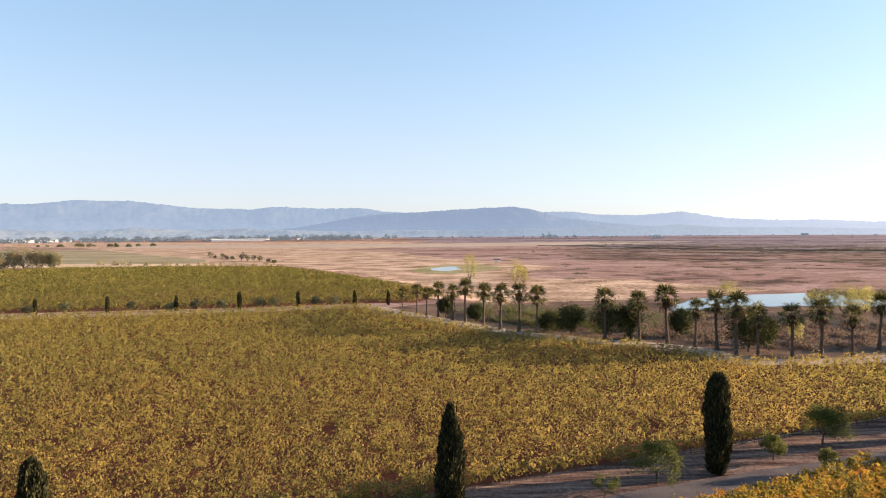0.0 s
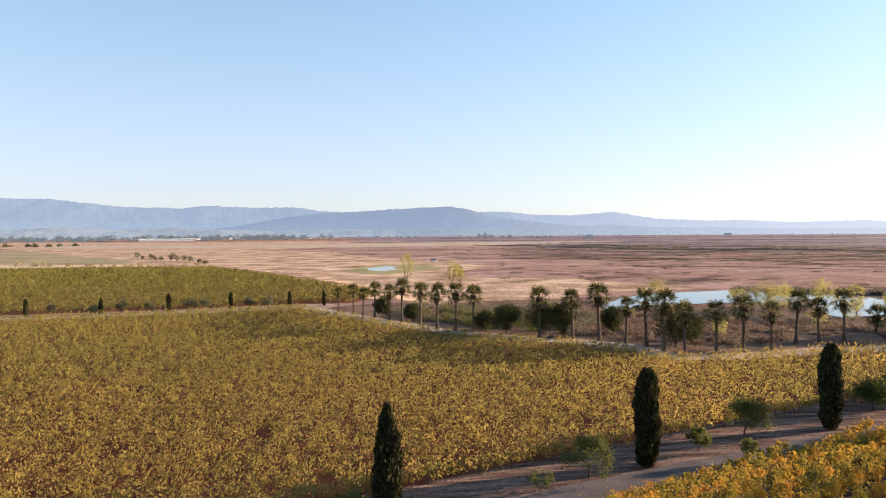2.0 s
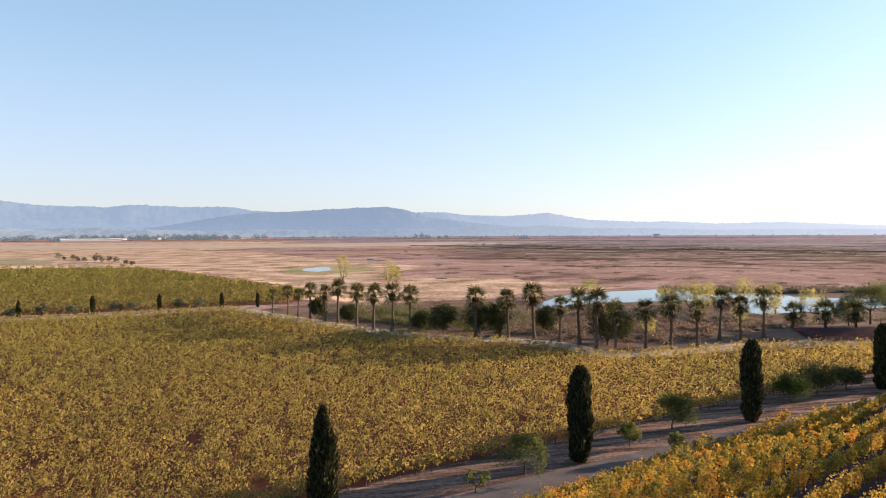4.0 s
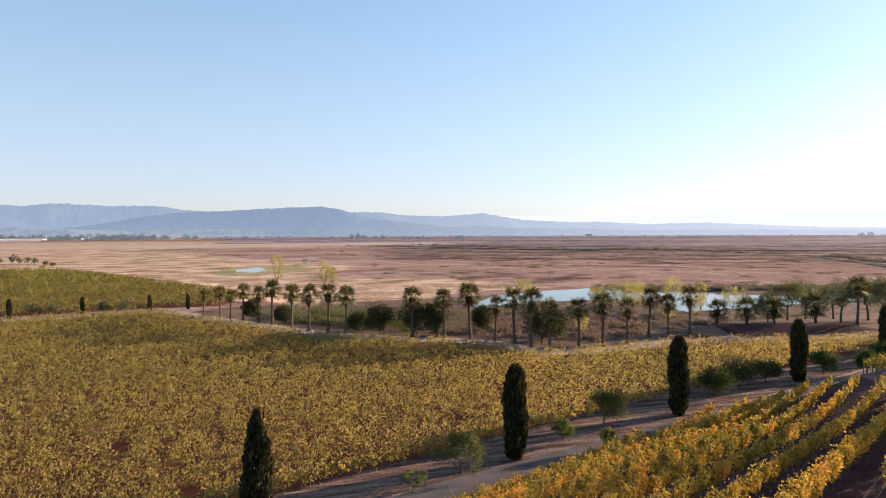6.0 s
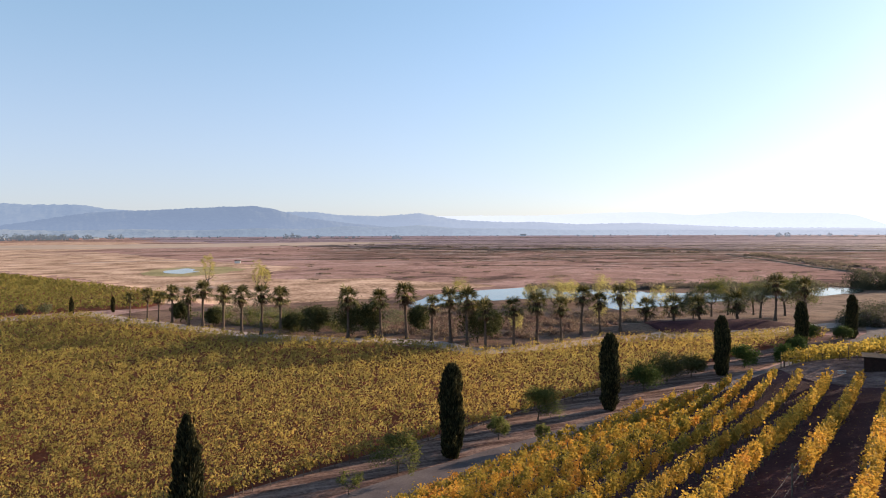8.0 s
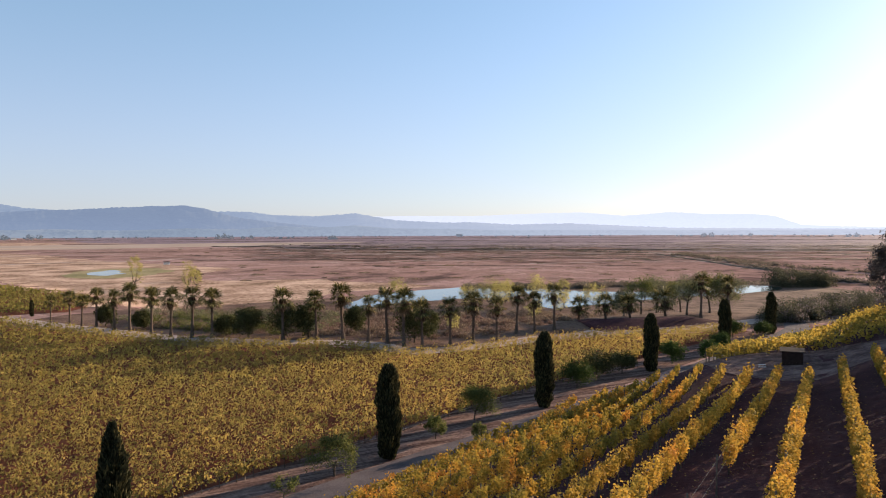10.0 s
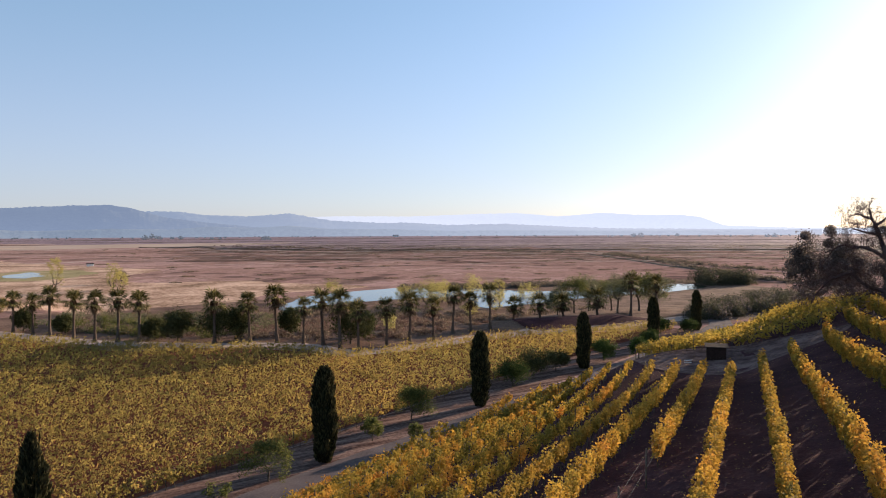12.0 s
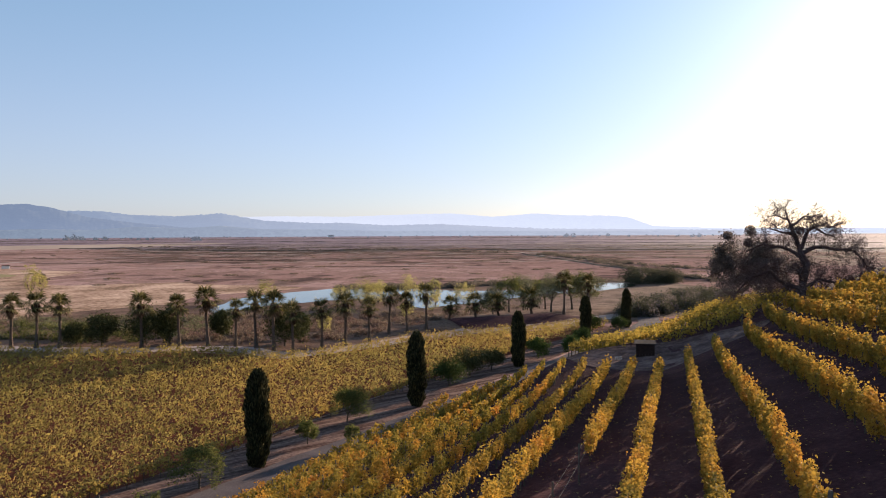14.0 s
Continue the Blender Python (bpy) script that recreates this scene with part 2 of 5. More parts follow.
SHRUB_LEAF = leafy("greyish_shrub_leaves", [(0.0, (0.078, 0.0813, 0.048)), (0.6, (0.156, 0.156, 0.084)), (1.0, (0.247, 0.225, 0.12))], through_light=0.3)
BUSH_LEAF = leafy("dull_scrub_leaves", [(0.0, (0.045, 0.045, 0.03)), (0.6, (0.085, 0.083, 0.052)), (1.0, (0.13, 0.122, 0.075))], through_light=0.25)
AUTUMN_LEAF = leafy("autumn_tree_leaves", [(0.0, (0.18, 0.14, 0.08)), (0.6, (0.34, 0.27, 0.16)), (1.0, (0.46, 0.38, 0.23))], through_light=0.45)
# twig colour raised to stand in for veiling glare near the sun
TWIG = leafy("bare_twigs", [(0.0, (0.051, 0.0336, 0.034)), (1.0, (0.128, 0.0832, 0.0782))], through_light=0.0)
BRAMBLE = leafy("bare_bramble_canes", [(0.0, (0.095, 0.0612, 0.057)), (1.0, (0.247, 0.166, 0.152))], through_light=0.0)
# paled to mauve-grey: glare before the sun put into the leaf colour
OAK_LEAF = leafy("dusky_oak_leaves", [(0.0, (0.09, 0.0756, 0.075)), (0.6, (0.15, 0.126, 0.12)), (1.0, (0.225, 0.189, 0.173))], through_light=0.45)
LITTER = leafy("fallen_leaves", [(0.0, (0.12, 0.07, 0.035)), (0.6, (0.25, 0.15, 0.06)), (1.0, (0.36, 0.25, 0.09))], through_light=0.1)


def water_material():
    n = Nodes("pond_water", 0.06, 0.5)
    n.b.inputs["IOR"].default_value = 1.33
    n.bump(n.noise(n.where("world"), 0.8, 3), 0.08, 0.05)
    return n.colour(n.ramp(n.noise(n.where("world"), 0.05, 3), [(0.4, (0.03, 0.045, 0.05)), (0.6, (0.05, 0.065, 0.06))]))


WATER = water_material()


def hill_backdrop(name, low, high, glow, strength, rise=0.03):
    """Far-off hills as a backdrop: the air's haze is painted on them as emission."""
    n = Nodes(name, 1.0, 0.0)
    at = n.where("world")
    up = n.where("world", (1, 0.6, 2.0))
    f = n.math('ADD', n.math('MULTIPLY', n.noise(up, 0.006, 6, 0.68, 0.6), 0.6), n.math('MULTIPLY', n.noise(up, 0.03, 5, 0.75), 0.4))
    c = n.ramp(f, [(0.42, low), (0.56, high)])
    # the painted haze is brighter towards the sun, in the east
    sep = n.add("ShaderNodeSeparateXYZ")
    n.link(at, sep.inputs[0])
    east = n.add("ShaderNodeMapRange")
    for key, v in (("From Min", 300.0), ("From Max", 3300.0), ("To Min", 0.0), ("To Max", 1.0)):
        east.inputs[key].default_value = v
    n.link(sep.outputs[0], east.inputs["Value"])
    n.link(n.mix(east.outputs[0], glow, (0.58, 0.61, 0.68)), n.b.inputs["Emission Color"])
    # extra emission low down, painted in for mist at the foot
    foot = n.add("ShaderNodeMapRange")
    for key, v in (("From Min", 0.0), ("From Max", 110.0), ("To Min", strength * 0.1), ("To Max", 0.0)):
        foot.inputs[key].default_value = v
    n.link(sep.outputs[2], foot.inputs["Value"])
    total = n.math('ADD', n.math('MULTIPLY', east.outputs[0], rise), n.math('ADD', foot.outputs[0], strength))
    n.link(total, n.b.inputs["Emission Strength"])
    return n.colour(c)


# emission strength stands in for air haze, on the far trees too
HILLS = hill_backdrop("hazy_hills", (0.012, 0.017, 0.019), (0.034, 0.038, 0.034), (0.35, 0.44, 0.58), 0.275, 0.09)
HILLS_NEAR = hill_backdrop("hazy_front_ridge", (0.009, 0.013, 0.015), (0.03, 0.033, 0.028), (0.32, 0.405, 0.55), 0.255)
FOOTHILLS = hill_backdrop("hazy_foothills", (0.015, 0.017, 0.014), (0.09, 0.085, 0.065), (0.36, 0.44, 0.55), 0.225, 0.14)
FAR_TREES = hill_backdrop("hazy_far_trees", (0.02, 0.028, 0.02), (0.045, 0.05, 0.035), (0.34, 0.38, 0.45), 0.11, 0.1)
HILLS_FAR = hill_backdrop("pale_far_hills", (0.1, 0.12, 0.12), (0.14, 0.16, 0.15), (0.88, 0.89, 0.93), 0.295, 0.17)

# ---- mesh helpers ----
rng = np.random.default_rng(7)
LIGHTWARD = tuple((toward.normalized() + Vector((0, 0, 1.1))).normalized())


def mesh_of(name, verts, faces, material=None, smooth=False):
    me = bpy.data.meshes.new(name)
    me.from_pydata([tuple(v) for v in verts], [], faces)
    if material:
        me.materials.append(material)
    if smooth:
        me.polygons.foreach_set("use_smooth", [True] * len(me.polygons))
    me.update()
    return me


def quad_mesh(name, q, material):
    """A mesh of loose quads from an array (n, 4, 3)."""
    n = len(q)
    me = bpy.data.meshes.new(name)
    me.vertices.add(4 * n)
    me.vertices.foreach_set("co", np.asarray(q, np.float32).ravel())
    me.loops.add(4 * n)
    me.loops.foreach_set("vertex_index", np.arange(4 * n, dtype=np.int32))
    me.polygons.add(n)
    me.polygons.foreach_set("loop_start", np.arange(0, 4 * n, 4, dtype=np.int32))
    me.materials.append(material)
    me.update(calc_edges=True)
    return me


def leaf_quads(c, size, upright=0.0, ratio=0.6, along=None, facing=0.0):
    """Rhombic leaves of random turn at the points c; size: one number or one each; facing: how far they turn to the light."""
    n = len(c)
    size = np.broadcast_to(np.asarray(size, float), (n,))[:, None]
    a = rng.normal(size=(n, 3))
    if along is not None:
        a = a * (1 - upright) + np.asarray(along) * upright * 2.2
    a /= np.linalg.norm(a, axis=1)[:, None]
    side = rng.normal(size=(n, 3))
    if facing:
        side = side / np.linalg.norm(side, axis=1)[:, None] * (1 - facing) + np.array(LIGHTWARD) * facing
        a = np.cross(side, a)
        a /= np.linalg.norm(a, axis=1)[:, None] + 1e-9
    b = np.cross(a, side)
    b /= np.linalg.norm(b, axis=1)[:, None] + 1e-9
    a, b = a * size * 0.5, b * size * 0.5 * ratio
    return np.stack([c - a, c + b, c + a, c - b], 1)


def put(name, me, parent=None, label=""):
    ob = new(name, me)
    if parent:
        ob.parent = parent
    if label:
        ob["label"] = label
    return ob


class Solid:
    """Collects tubes and boxes for one mesh."""

    def __init__(self):
        self.v, self.f = [], []

    def tube(self, pts, radii, sides=6):
        pts = [Vector(p) for p in pts]
        base = len(self.v)
        for i, p in enumerate(pts):
            d = (pts[min(i + 1, len(pts) - 1)] - pts[max(i - 1, 0)]).normalized()
            x = d.orthogonal().normalized() if i == 0 else (x - d * x.dot(d)).normalized()
            y = d.cross(x)
            for k in range(sides):
                a = 2 * math.pi * k / sides
                self.v.append(p + (x * math.cos(a) + y * math.sin(a)) * radii[i])
        for i in range(len(pts) - 1):
            for k in range(sides):
                k2 = (k + 1) % sides
                self.f.append((base + i * sides + k, base + i * sides + k2, base + (i + 1) * sides + k2, base + (i + 1) * sides + k))
        self.f.append(tuple(base + k for k in range(sides))[::-1])
        self.f.append(tuple(base + (len(pts) - 1) * sides + k for k in range(sides)))
        return self

    def box(self, x0, y0, z0, x1, y1, z1):
        b = len(self.v)
        self.v += [Vector((x, y, z)) for z in (z0, z1) for y in (y0, y1) for x in (x0, x1)]
        self.f += [tuple(b + i for i in q) for q in ((0, 2, 3, 1), (4, 5, 7, 6), (0, 1, 5, 4), (2, 6, 7, 3), (0, 4, 6, 2), (1, 3, 7, 5))]
        return self

    def mesh(self, name, material, smooth=False):
        return mesh_of(name, self.v, self.f, material, smooth)


# ---- the lie of the land ----
ROW = (0.820, 0.572)         # the way the hill's vine rows run, away from the eye and downhill
SIDE = (-0.572, 0.820)       # to the left of it
SHORE = ([-5000, -300, -90, -20, 0, 15, 30, 50, 80, 100, 130, 160, 400, 5000], [430, 430, 420, 285, 225, 170, 142, 128, 122, 117, 117, 112, 100, 100])


def smooth01(a):
    a = np.clip(a, 0, 1)
    return a * a * (3 - 2 * a)


def ground_z(x, y, with_bank=True):
    """Height of the land: a level field, a hill under the eye on the right, the marsh beyond a bank."""
    x, y = np.asarray(x, float), np.asarray(y, float)
    s, l = x * ROW[0] + y * ROW[1], x * SIDE[0] + y * SIDE[1]
    lr = np.clip(l, -45, 0)
    side = np.where(l > 0, 0.2 * l + 0.004 * l * l, 0.27 * lr)
    k = np.maximum(0.093 + 0.0016 * lr, 0.05)
    z = 13.05 - side - k * np.maximum(s, 0)
    w = smooth01((s - 105) / 80)
    z = np.minimum(z, 17.0) * (1 - w) - 4 * w
    z = 0.5 * (z + np.sqrt(z * z + 0.3)) - 0.02
    z = z + 2.7 * np.exp(-((s - 95) / 15) ** 2 / 2 - ((l + 4) / 6) ** 2 / 2) + 1.6 * np.exp(-((s - 74) / 9) ** 2 / 2 - ((l - 11) / 5) ** 2 / 2)
    z = z - 0.6 * np.exp(-((s - 14) / 7) ** 2 / 2) * smooth01((1 - l) / 3) + 0.7 * np.exp(-((s - 48) / 20) ** 2 / 2) * smooth01((-6 - l) / 6)
    z = z + 1.3 * np.exp(-((s - 84) / 10) ** 2 / 2 - ((l - 8) / 5.5) ** 2 / 2)
    low = smooth01((y - np.interp(x, *SHORE)) / 25)
    bank = np.exp(-((y - 111.5 + 0.24 * (x - 95)) / 4.6) ** 2) * smooth01((x - 76) / 12) * smooth01((122 - x) / 14)
    return z - 1.5 * low + (1.7 * bank if with_bank else 0.0)


def gz(x, y):
    return float(ground_z(x, y))


def at_row(s, l):
    return s * ROW[0] + l * SIDE[0], s * ROW[1] + l * SIDE[1]


def build_ground():
    radii = [0.0]
    r = 2.0
    while r < 4900:
        radii.append(r)
        r *= 1.045 if r > 30 else 1.15
    radii.append(4950.0)
    n = 360
    ang = np.linspace(0, 2 * math.pi, n, endpoint=False)
    R, A = np.meshgrid(radii[1:], ang, indexing="ij")
    X, Y = R * np.sin(A), R * np.cos(A)
    V = np.stack([X, Y, ground_z(X, Y, False)], -1).reshape(-1, 3)
    verts = [(0, 0, gz(0, 0))] + V.tolist()
    faces = [(0, 1 + (k + 1) % n, 1 + k) for k in range(n)]
    for i in range(len(radii) - 2):
        for k in range(n):
            k2 = (k + 1) % n
            faces.append((1 + i * n + k, 1 + i * n + k2, 1 + (i + 1) * n + k2, 1 + (i + 1) * n + k))
    ob = new("ground", mesh_of("ground", verts, faces, MARSH, True))
    tagged(ob, "broad brown tidal marsh with dry reeds and winding sloughs", "ground", kind="structure")


build_ground()


def inside(px, py, poly):
    """Which of the points lie in the polygon."""
    c = np.zeros(len(px), bool)
    for (x0, y0), (x1, y1) in zip(poly, poly[1:] + poly[:1]):
        hit = ((y0 > py) != (y1 > py)) & (px < (x1 - x0) * (py - y0) / (y1 - y0 + 1e-12) + x0)
        c ^= hit
    return c


def ragged(poly, amount, step):
    """The outline with its sides broken up and rounded."""
    n, out = len(poly), []
    for i in range(n):
        p0, p1, p2, p3 = (Vector(poly[(i + k) % n]) for k in (-1, 0, 1, 2))
        m = max(2, int((p2 - p1).length / step))
        for j in range(m):
            t = j / m
            q = 0.5 * (2 * p1 + (p2 - p0) * t + (2 * p0 - 5 * p1 + 4 * p2 - p3) * t * t + (3 * p1 - p0 - 3 * p2 + p3) * t ** 3)
            if amount:
                w = noise.noise_vector((q.x / step * 0.45, q.y / step * 0.45, 4.0))
                q = q + Vector((w[0], w[1])) * amount
            out.append((q.x, q.y))
    return out


def sheet(name, poly, material, label, step, lift, category="ground", wild=0.0, fine=6.0):
    """A piece of ground inside an outline, laid close on the land."""
    if wild:
        poly = ragged(poly, wild, fine)
    bm = bmesh.new()
    face = bm.faces.new([bm.verts.new((x, y, 0)) for x, y in poly])
    xs, ys = [p[0] for p in poly], [p[1] for p in poly]
    for axis, lo, hi in ((0, min(xs), max(xs)), (1, min(ys), max(ys))):
        k = math.floor(lo / step) * step + step
        while k < hi:
            co, no = ((k, 0, 0), (1, 0, 0)) if axis == 0 else ((0, k, 0), (0, 1, 0))
            bmesh.ops.bisect_plane(bm, geom=bm.verts[:] + bm.edges[:] + bm.faces[:], plane_co=co, plane_no=no)
            k += step
    for v in bm.verts:
        v.co.z = gz(v.co.x, v.co.y) + lift
    bmesh.ops.recalc_face_normals(bm, faces=bm.faces)
    if sum(f.normal.z for f in bm.faces) < 0:
        bmesh.ops.reverse_faces(bm, faces=bm.faces)
    me = bpy.data.meshes.new(name)
    bm.to_mesh(me)
    bm.free()
    me.materials.append(material)
    return tagged(new(name, me), label, category, kind="structure")


def strip(name, line, width, material, label, lift, wobble=0.3, category="road", step=2.0):
    """A road along a line, laid on the land."""
    pts = []
    for (x0, y0), (x1, y1) in zip(line, line[1:]):
        n = max(1, int(math.hypot(x1 - x0, y1 - y0) / step))
        pts += [(x0 + (x1 - x0) * k / n, y0 + (y1 - y0) * k / n) for k in range(n)]
    pts.append(line[-1])
    verts, faces, cols = [], [], 5
    for i, (x, y) in enumerate(pts):
        a, b = pts[max(i - 3, 0)], pts[min(i + 3, len(pts) - 1)]
        d = Vector((b[0] - a[0], b[1] - a[1])).normalized()
        for k in range(cols):
            f = k / (cols - 1) - 0.5
            w = f * width + (wobble * noise.noise((i * 0.35, k * 7.0, width)) if k in (0, cols - 1) else 0)
            px, py = x - d.y * w, y + d.x * w
            verts.append((px, py, gz(px, py) + lift))
    for i in range(len(pts) - 1):
        for k in range(cols - 1):
            faces.append((i * cols + k, (i + 1) * cols + k, (i + 1) * cols + k + 1, i * cols + k + 1))
    return tagged(new(name, mesh_of(name, verts, faces, material)), label, category, kind="structure")


FIELD = [(-80, 18.6), (0, 52.5), (46.9, 73), (58.6, 76.8), (85, 86), (113, 94), (113, 97), (98, 99), (89, 102), (83, 103), (70, 103.2), (62, 102), (52, 101.4), (44.5, 100.8),
         (41.3, 105), (40.2, 108.5), (38, 112.3), (35, 115.8), (30.5, 118.8), (25, 121.5), (15, 131), (10.6, 134.3), (4.1, 143.3), (-2.4, 152.9), (-8.3, 162.2), (-14.6, 171), (-21, 184), (-39, 178.5), (-53, 174), (-85, 167.5), (-135, 158.5)]
FAR_FIELD = [(-160, 168), (-85, 181), (-53, 186.5), (-24, 195), (-8, 197), (-1, 215), (-4.8, 240), (-18, 265), (-49, 326), (-93, 401), (-163, 412), (-224, 402), (-262, 366)]
sheet("vineyard_floor", FIELD, SOIL, "brown bare soil under the vineyard rows", 12, 0.03)
sheet("far_vineyard_floor", FAR_FIELD, SOIL, "brown soil under the far vineyard block", 25, 0.03)
sheet("orchard_strip", [(-60, 18), (0, 47.5), (22, 54.5), (44, 63), (69, 72.5), (94, 82.5), (114, 90), (113, 95), (85, 86), (58.6, 76.8), (46.9, 73), (0, 52.5), (-60, 27)],
      STRIP_SOIL, "dry grass and bare dirt strip between vineyard and road", 4, 0.05)
sheet("pond_bank", [(-18, 180), (-10, 162), (2, 144), (10, 133), (16, 124.5), (27, 121.5), (38, 114), (43, 103), (58, 103), (70, 104), (82, 103.5), (95, 101), (112, 99), (150, 96), (190, 104), (230, 140), (240, 205), (150, 225), (60, 215), (20, 205)],
      DRY, "dry grassy bank between palm road and pond", 3.5, 0.045, wild=1.2, fine=5)
sheet("straw_flat", [(-4, 222), (8, 205), (40, 200), (62, 212), (80, 235), (110, 245), (90, 300), (40, 330), (60, 420), (30, 520), (-20, 640), (-80, 820), (-260, 900), (-480, 980), (-380, 700), (-300, 560), (-160, 455), (-60, 380), (-15, 275)],
      STRAW, "pale pinkish straw-coloured flat of dry grass", 12, 0.04, wild=14, fine=11)
# darker sheet over the front of the bank, in the hill soil's colour
sheet("dark_bank", [(86, 108), (92, 105.5), (100, 104.5), (108, 103.5), (116, 104), (120, 108), (118, 113), (110, 117), (100, 119), (92, 118), (86, 114)], HILL_SOIL, "dark ground on the bank above the palm road", 2, 0.12, wild=1.2, fine=3)
strip("gravel_road", [(-60, 12), (-20, 33), (0, 43.5), (21, 52.3), (44, 60.5), (69, 69), (94, 79.5), (114, 87.5), (124, 92.5), (134, 101)], 4.6, GRAVEL, "grey gravel farm road", 0.07)
strip("palm_road", [(-27, 190), (-18, 184), (-11.7, 173), (-5.4, 163.8), (0.5, 154.6), (7, 145), (13.6, 135.8), (17.2, 133), (28, 124), (34, 121.4), (38, 118.6), (41, 115.5), (43, 112.3), (44.2, 107.5), (46.4, 103.2), (53, 103.2), (63, 104.2), (72, 106.5), (86, 106), (105, 103), (140, 106)], 5.0, DIRT,
      "pale dirt road beside the palm row", 0.09)
strip("field_track", [(-170, 156), (-85, 172.5), (-53, 179), (-24, 188), (-18, 190)], 4.5, DIRT, "dirt track between two vineyard blocks", 0.06)
TRACK_SOIL = two_scale("trodden_track_soil", [(0.38, (0.055, 0.032, 0.03)), (0.5, (0.115, 0.072, 0.066)), (0.62, (0.21, 0.14, 0.122))], 0.6, 3.0, bump=0.9, depth=0.1)
sheet("head_track", [at_row(s, l) for s, l in ((88, 15), (79, 12), (72, 10), (66.5, 6), (64, 1), (67, -2), (70, -5), (73, -8), (77, -9), (78, -5), (80, 0), (81, 6), (83, 11), (90, 14))], TRACK_SOIL, "trodden dirt track across the ends of the vine rows", 2.0, 0.17, wild=0.8, fine=2.0)
sheet("hill_floor", [at_row(s, l) for s, l in ((-20, 40), (28, 33.5), (50, 27.5), (69, 23.5), (85, 17.5), (100, 13), (125, 6), (125, -60), (-20, -60))], HILL_SOIL,
      "dark leaf-strewn soil between hillside vine rows", 2.5, 0.14)

# far fields
sheet("pond_meadow", [(-17, 380), (-6, 362), (12, 364), (24, 382), (36, 410), (30, 446), (8, 458), (-12, 436)], MEADOW, "yellow-green grass round the small marsh pond", 30, 0.06, wild=6, fine=9)
# the mauve shift puts distance haze into the far marsh's own colour
MAUVE = two_scale("haze_tinted_flat", [(0.4, (0.0563, 0.0446, 0.0571)), (0.45, (0.183, 0.13, 0.147)), (0.49, (0.296, 0.215, 0.233)), (0.52, (0.125, 0.092, 0.111)), (0.56, (0.35, 0.259, 0.277)), (0.6, (0.212, 0.157, 0.179))], 0.006, 0.03, bump=0.3, depth=0.3)
sheet("far_marsh", [(d * math.sin(radians(a)), d * math.cos(radians(a))) for a, d in
      ((-2, 1900), (6, 1250), (14, 900), (22, 980), (30, 760), (38, 900), (46, 700), (55, 820), (70, 800), (90, 900), (90, 4800), (70, 4800), (50, 4800), (30, 4800), (10, 4700), (-2, 4600))],
      MAUVE, "far marsh flats with mauve haze put into their colour", 160, 0.08, wild=110, fine=55)
sheet("far_meadow", [(-560, 1180), (-250, 1060), (150, 1080), (420, 1260), (430, 1420), (-200, 1400), (-560, 1400)], FIELD_LIME, "pale yellow-green meadow far out in the marsh", 120, 0.12, wild=40, fine=40)
sheet("far_green_field", [(-700, 1000), (-420, 560), (-225, 500), (-190, 560), (-330, 760), (-520, 1010)], FIELD_GREEN, "grey-green field beyond the vineyard", 80, 0.1, wild=6, fine=20)
sheet("far_tan_flat", [(-1300, 2150), (-840, 1950), (-520, 1780), (-270, 1850), (-100, 1700), (-60, 1100), (-140, 900), (-230, 720), (-330, 780), (-540, 1080), (-700, 1250), (-1000, 1500)], STRAW, "pinkish tan stubble flat beyond the vineyard", 160, 0.07, wild=20, fine=50)
for line, w in (([(-820, 1850), (-520, 1640), (-250, 1640), (60, 1560)], 34), ([(-420, 1180), (-200, 1120), (20, 1180)], 22), ([(-330, 900), (-200, 850), (-80, 840)], 14), ([(-215, 660), (-150, 640), (-60, 690)], 9)):
    strip("pale_strip", line, w, FIELD_SAND, "pale sandy strip across the far flats", 0.16, wobble=w * 0.4, category="field", step=25.0)
sheet("far_sand_strip", [(-300, 470), (-225, 428), (-160, 440), (-150, 480), (-190, 505), (-330, 520)], FIELD_SAND, "pale sandy strip behind the vineyard", 40, 0.12, wild=8, fine=12)


def pond(name, poly, z, label):
    poly = ragged(poly, 1.6, 4.0)
    ob = new(name, mesh_of(name, [(x, y, z) for x, y in poly], [tuple(range(len(poly)))], WATER))
    return tagged(ob, label, "pond", kind="structure")


pond("water", [(61, 183), (67, 184.5), (78, 190), (92, 192), (106, 193), (118, 190), (128, 200), (135, 216), (124, 231), (99, 227), (83, 219), (66, 198)], -1.36, "still pond mirroring the pale sky")
pond("water", [(110, 157), (119, 159), (133, 160), (147, 162), (167, 166), (192, 164), (222, 172), (225, 186), (205, 192), (170, 184), (150, 200), (141, 219), (132, 205), (124, 186), (112, 168)], -1.36,
     "bright pond beyond the small palms")
pond("water", [(-7, 396), (-5, 420), (0, 428), (4, 440), (9, 425), (8, 408), (11, 396), (5, 390), (2, 380)], -1.38, "small pale pond in the marsh")


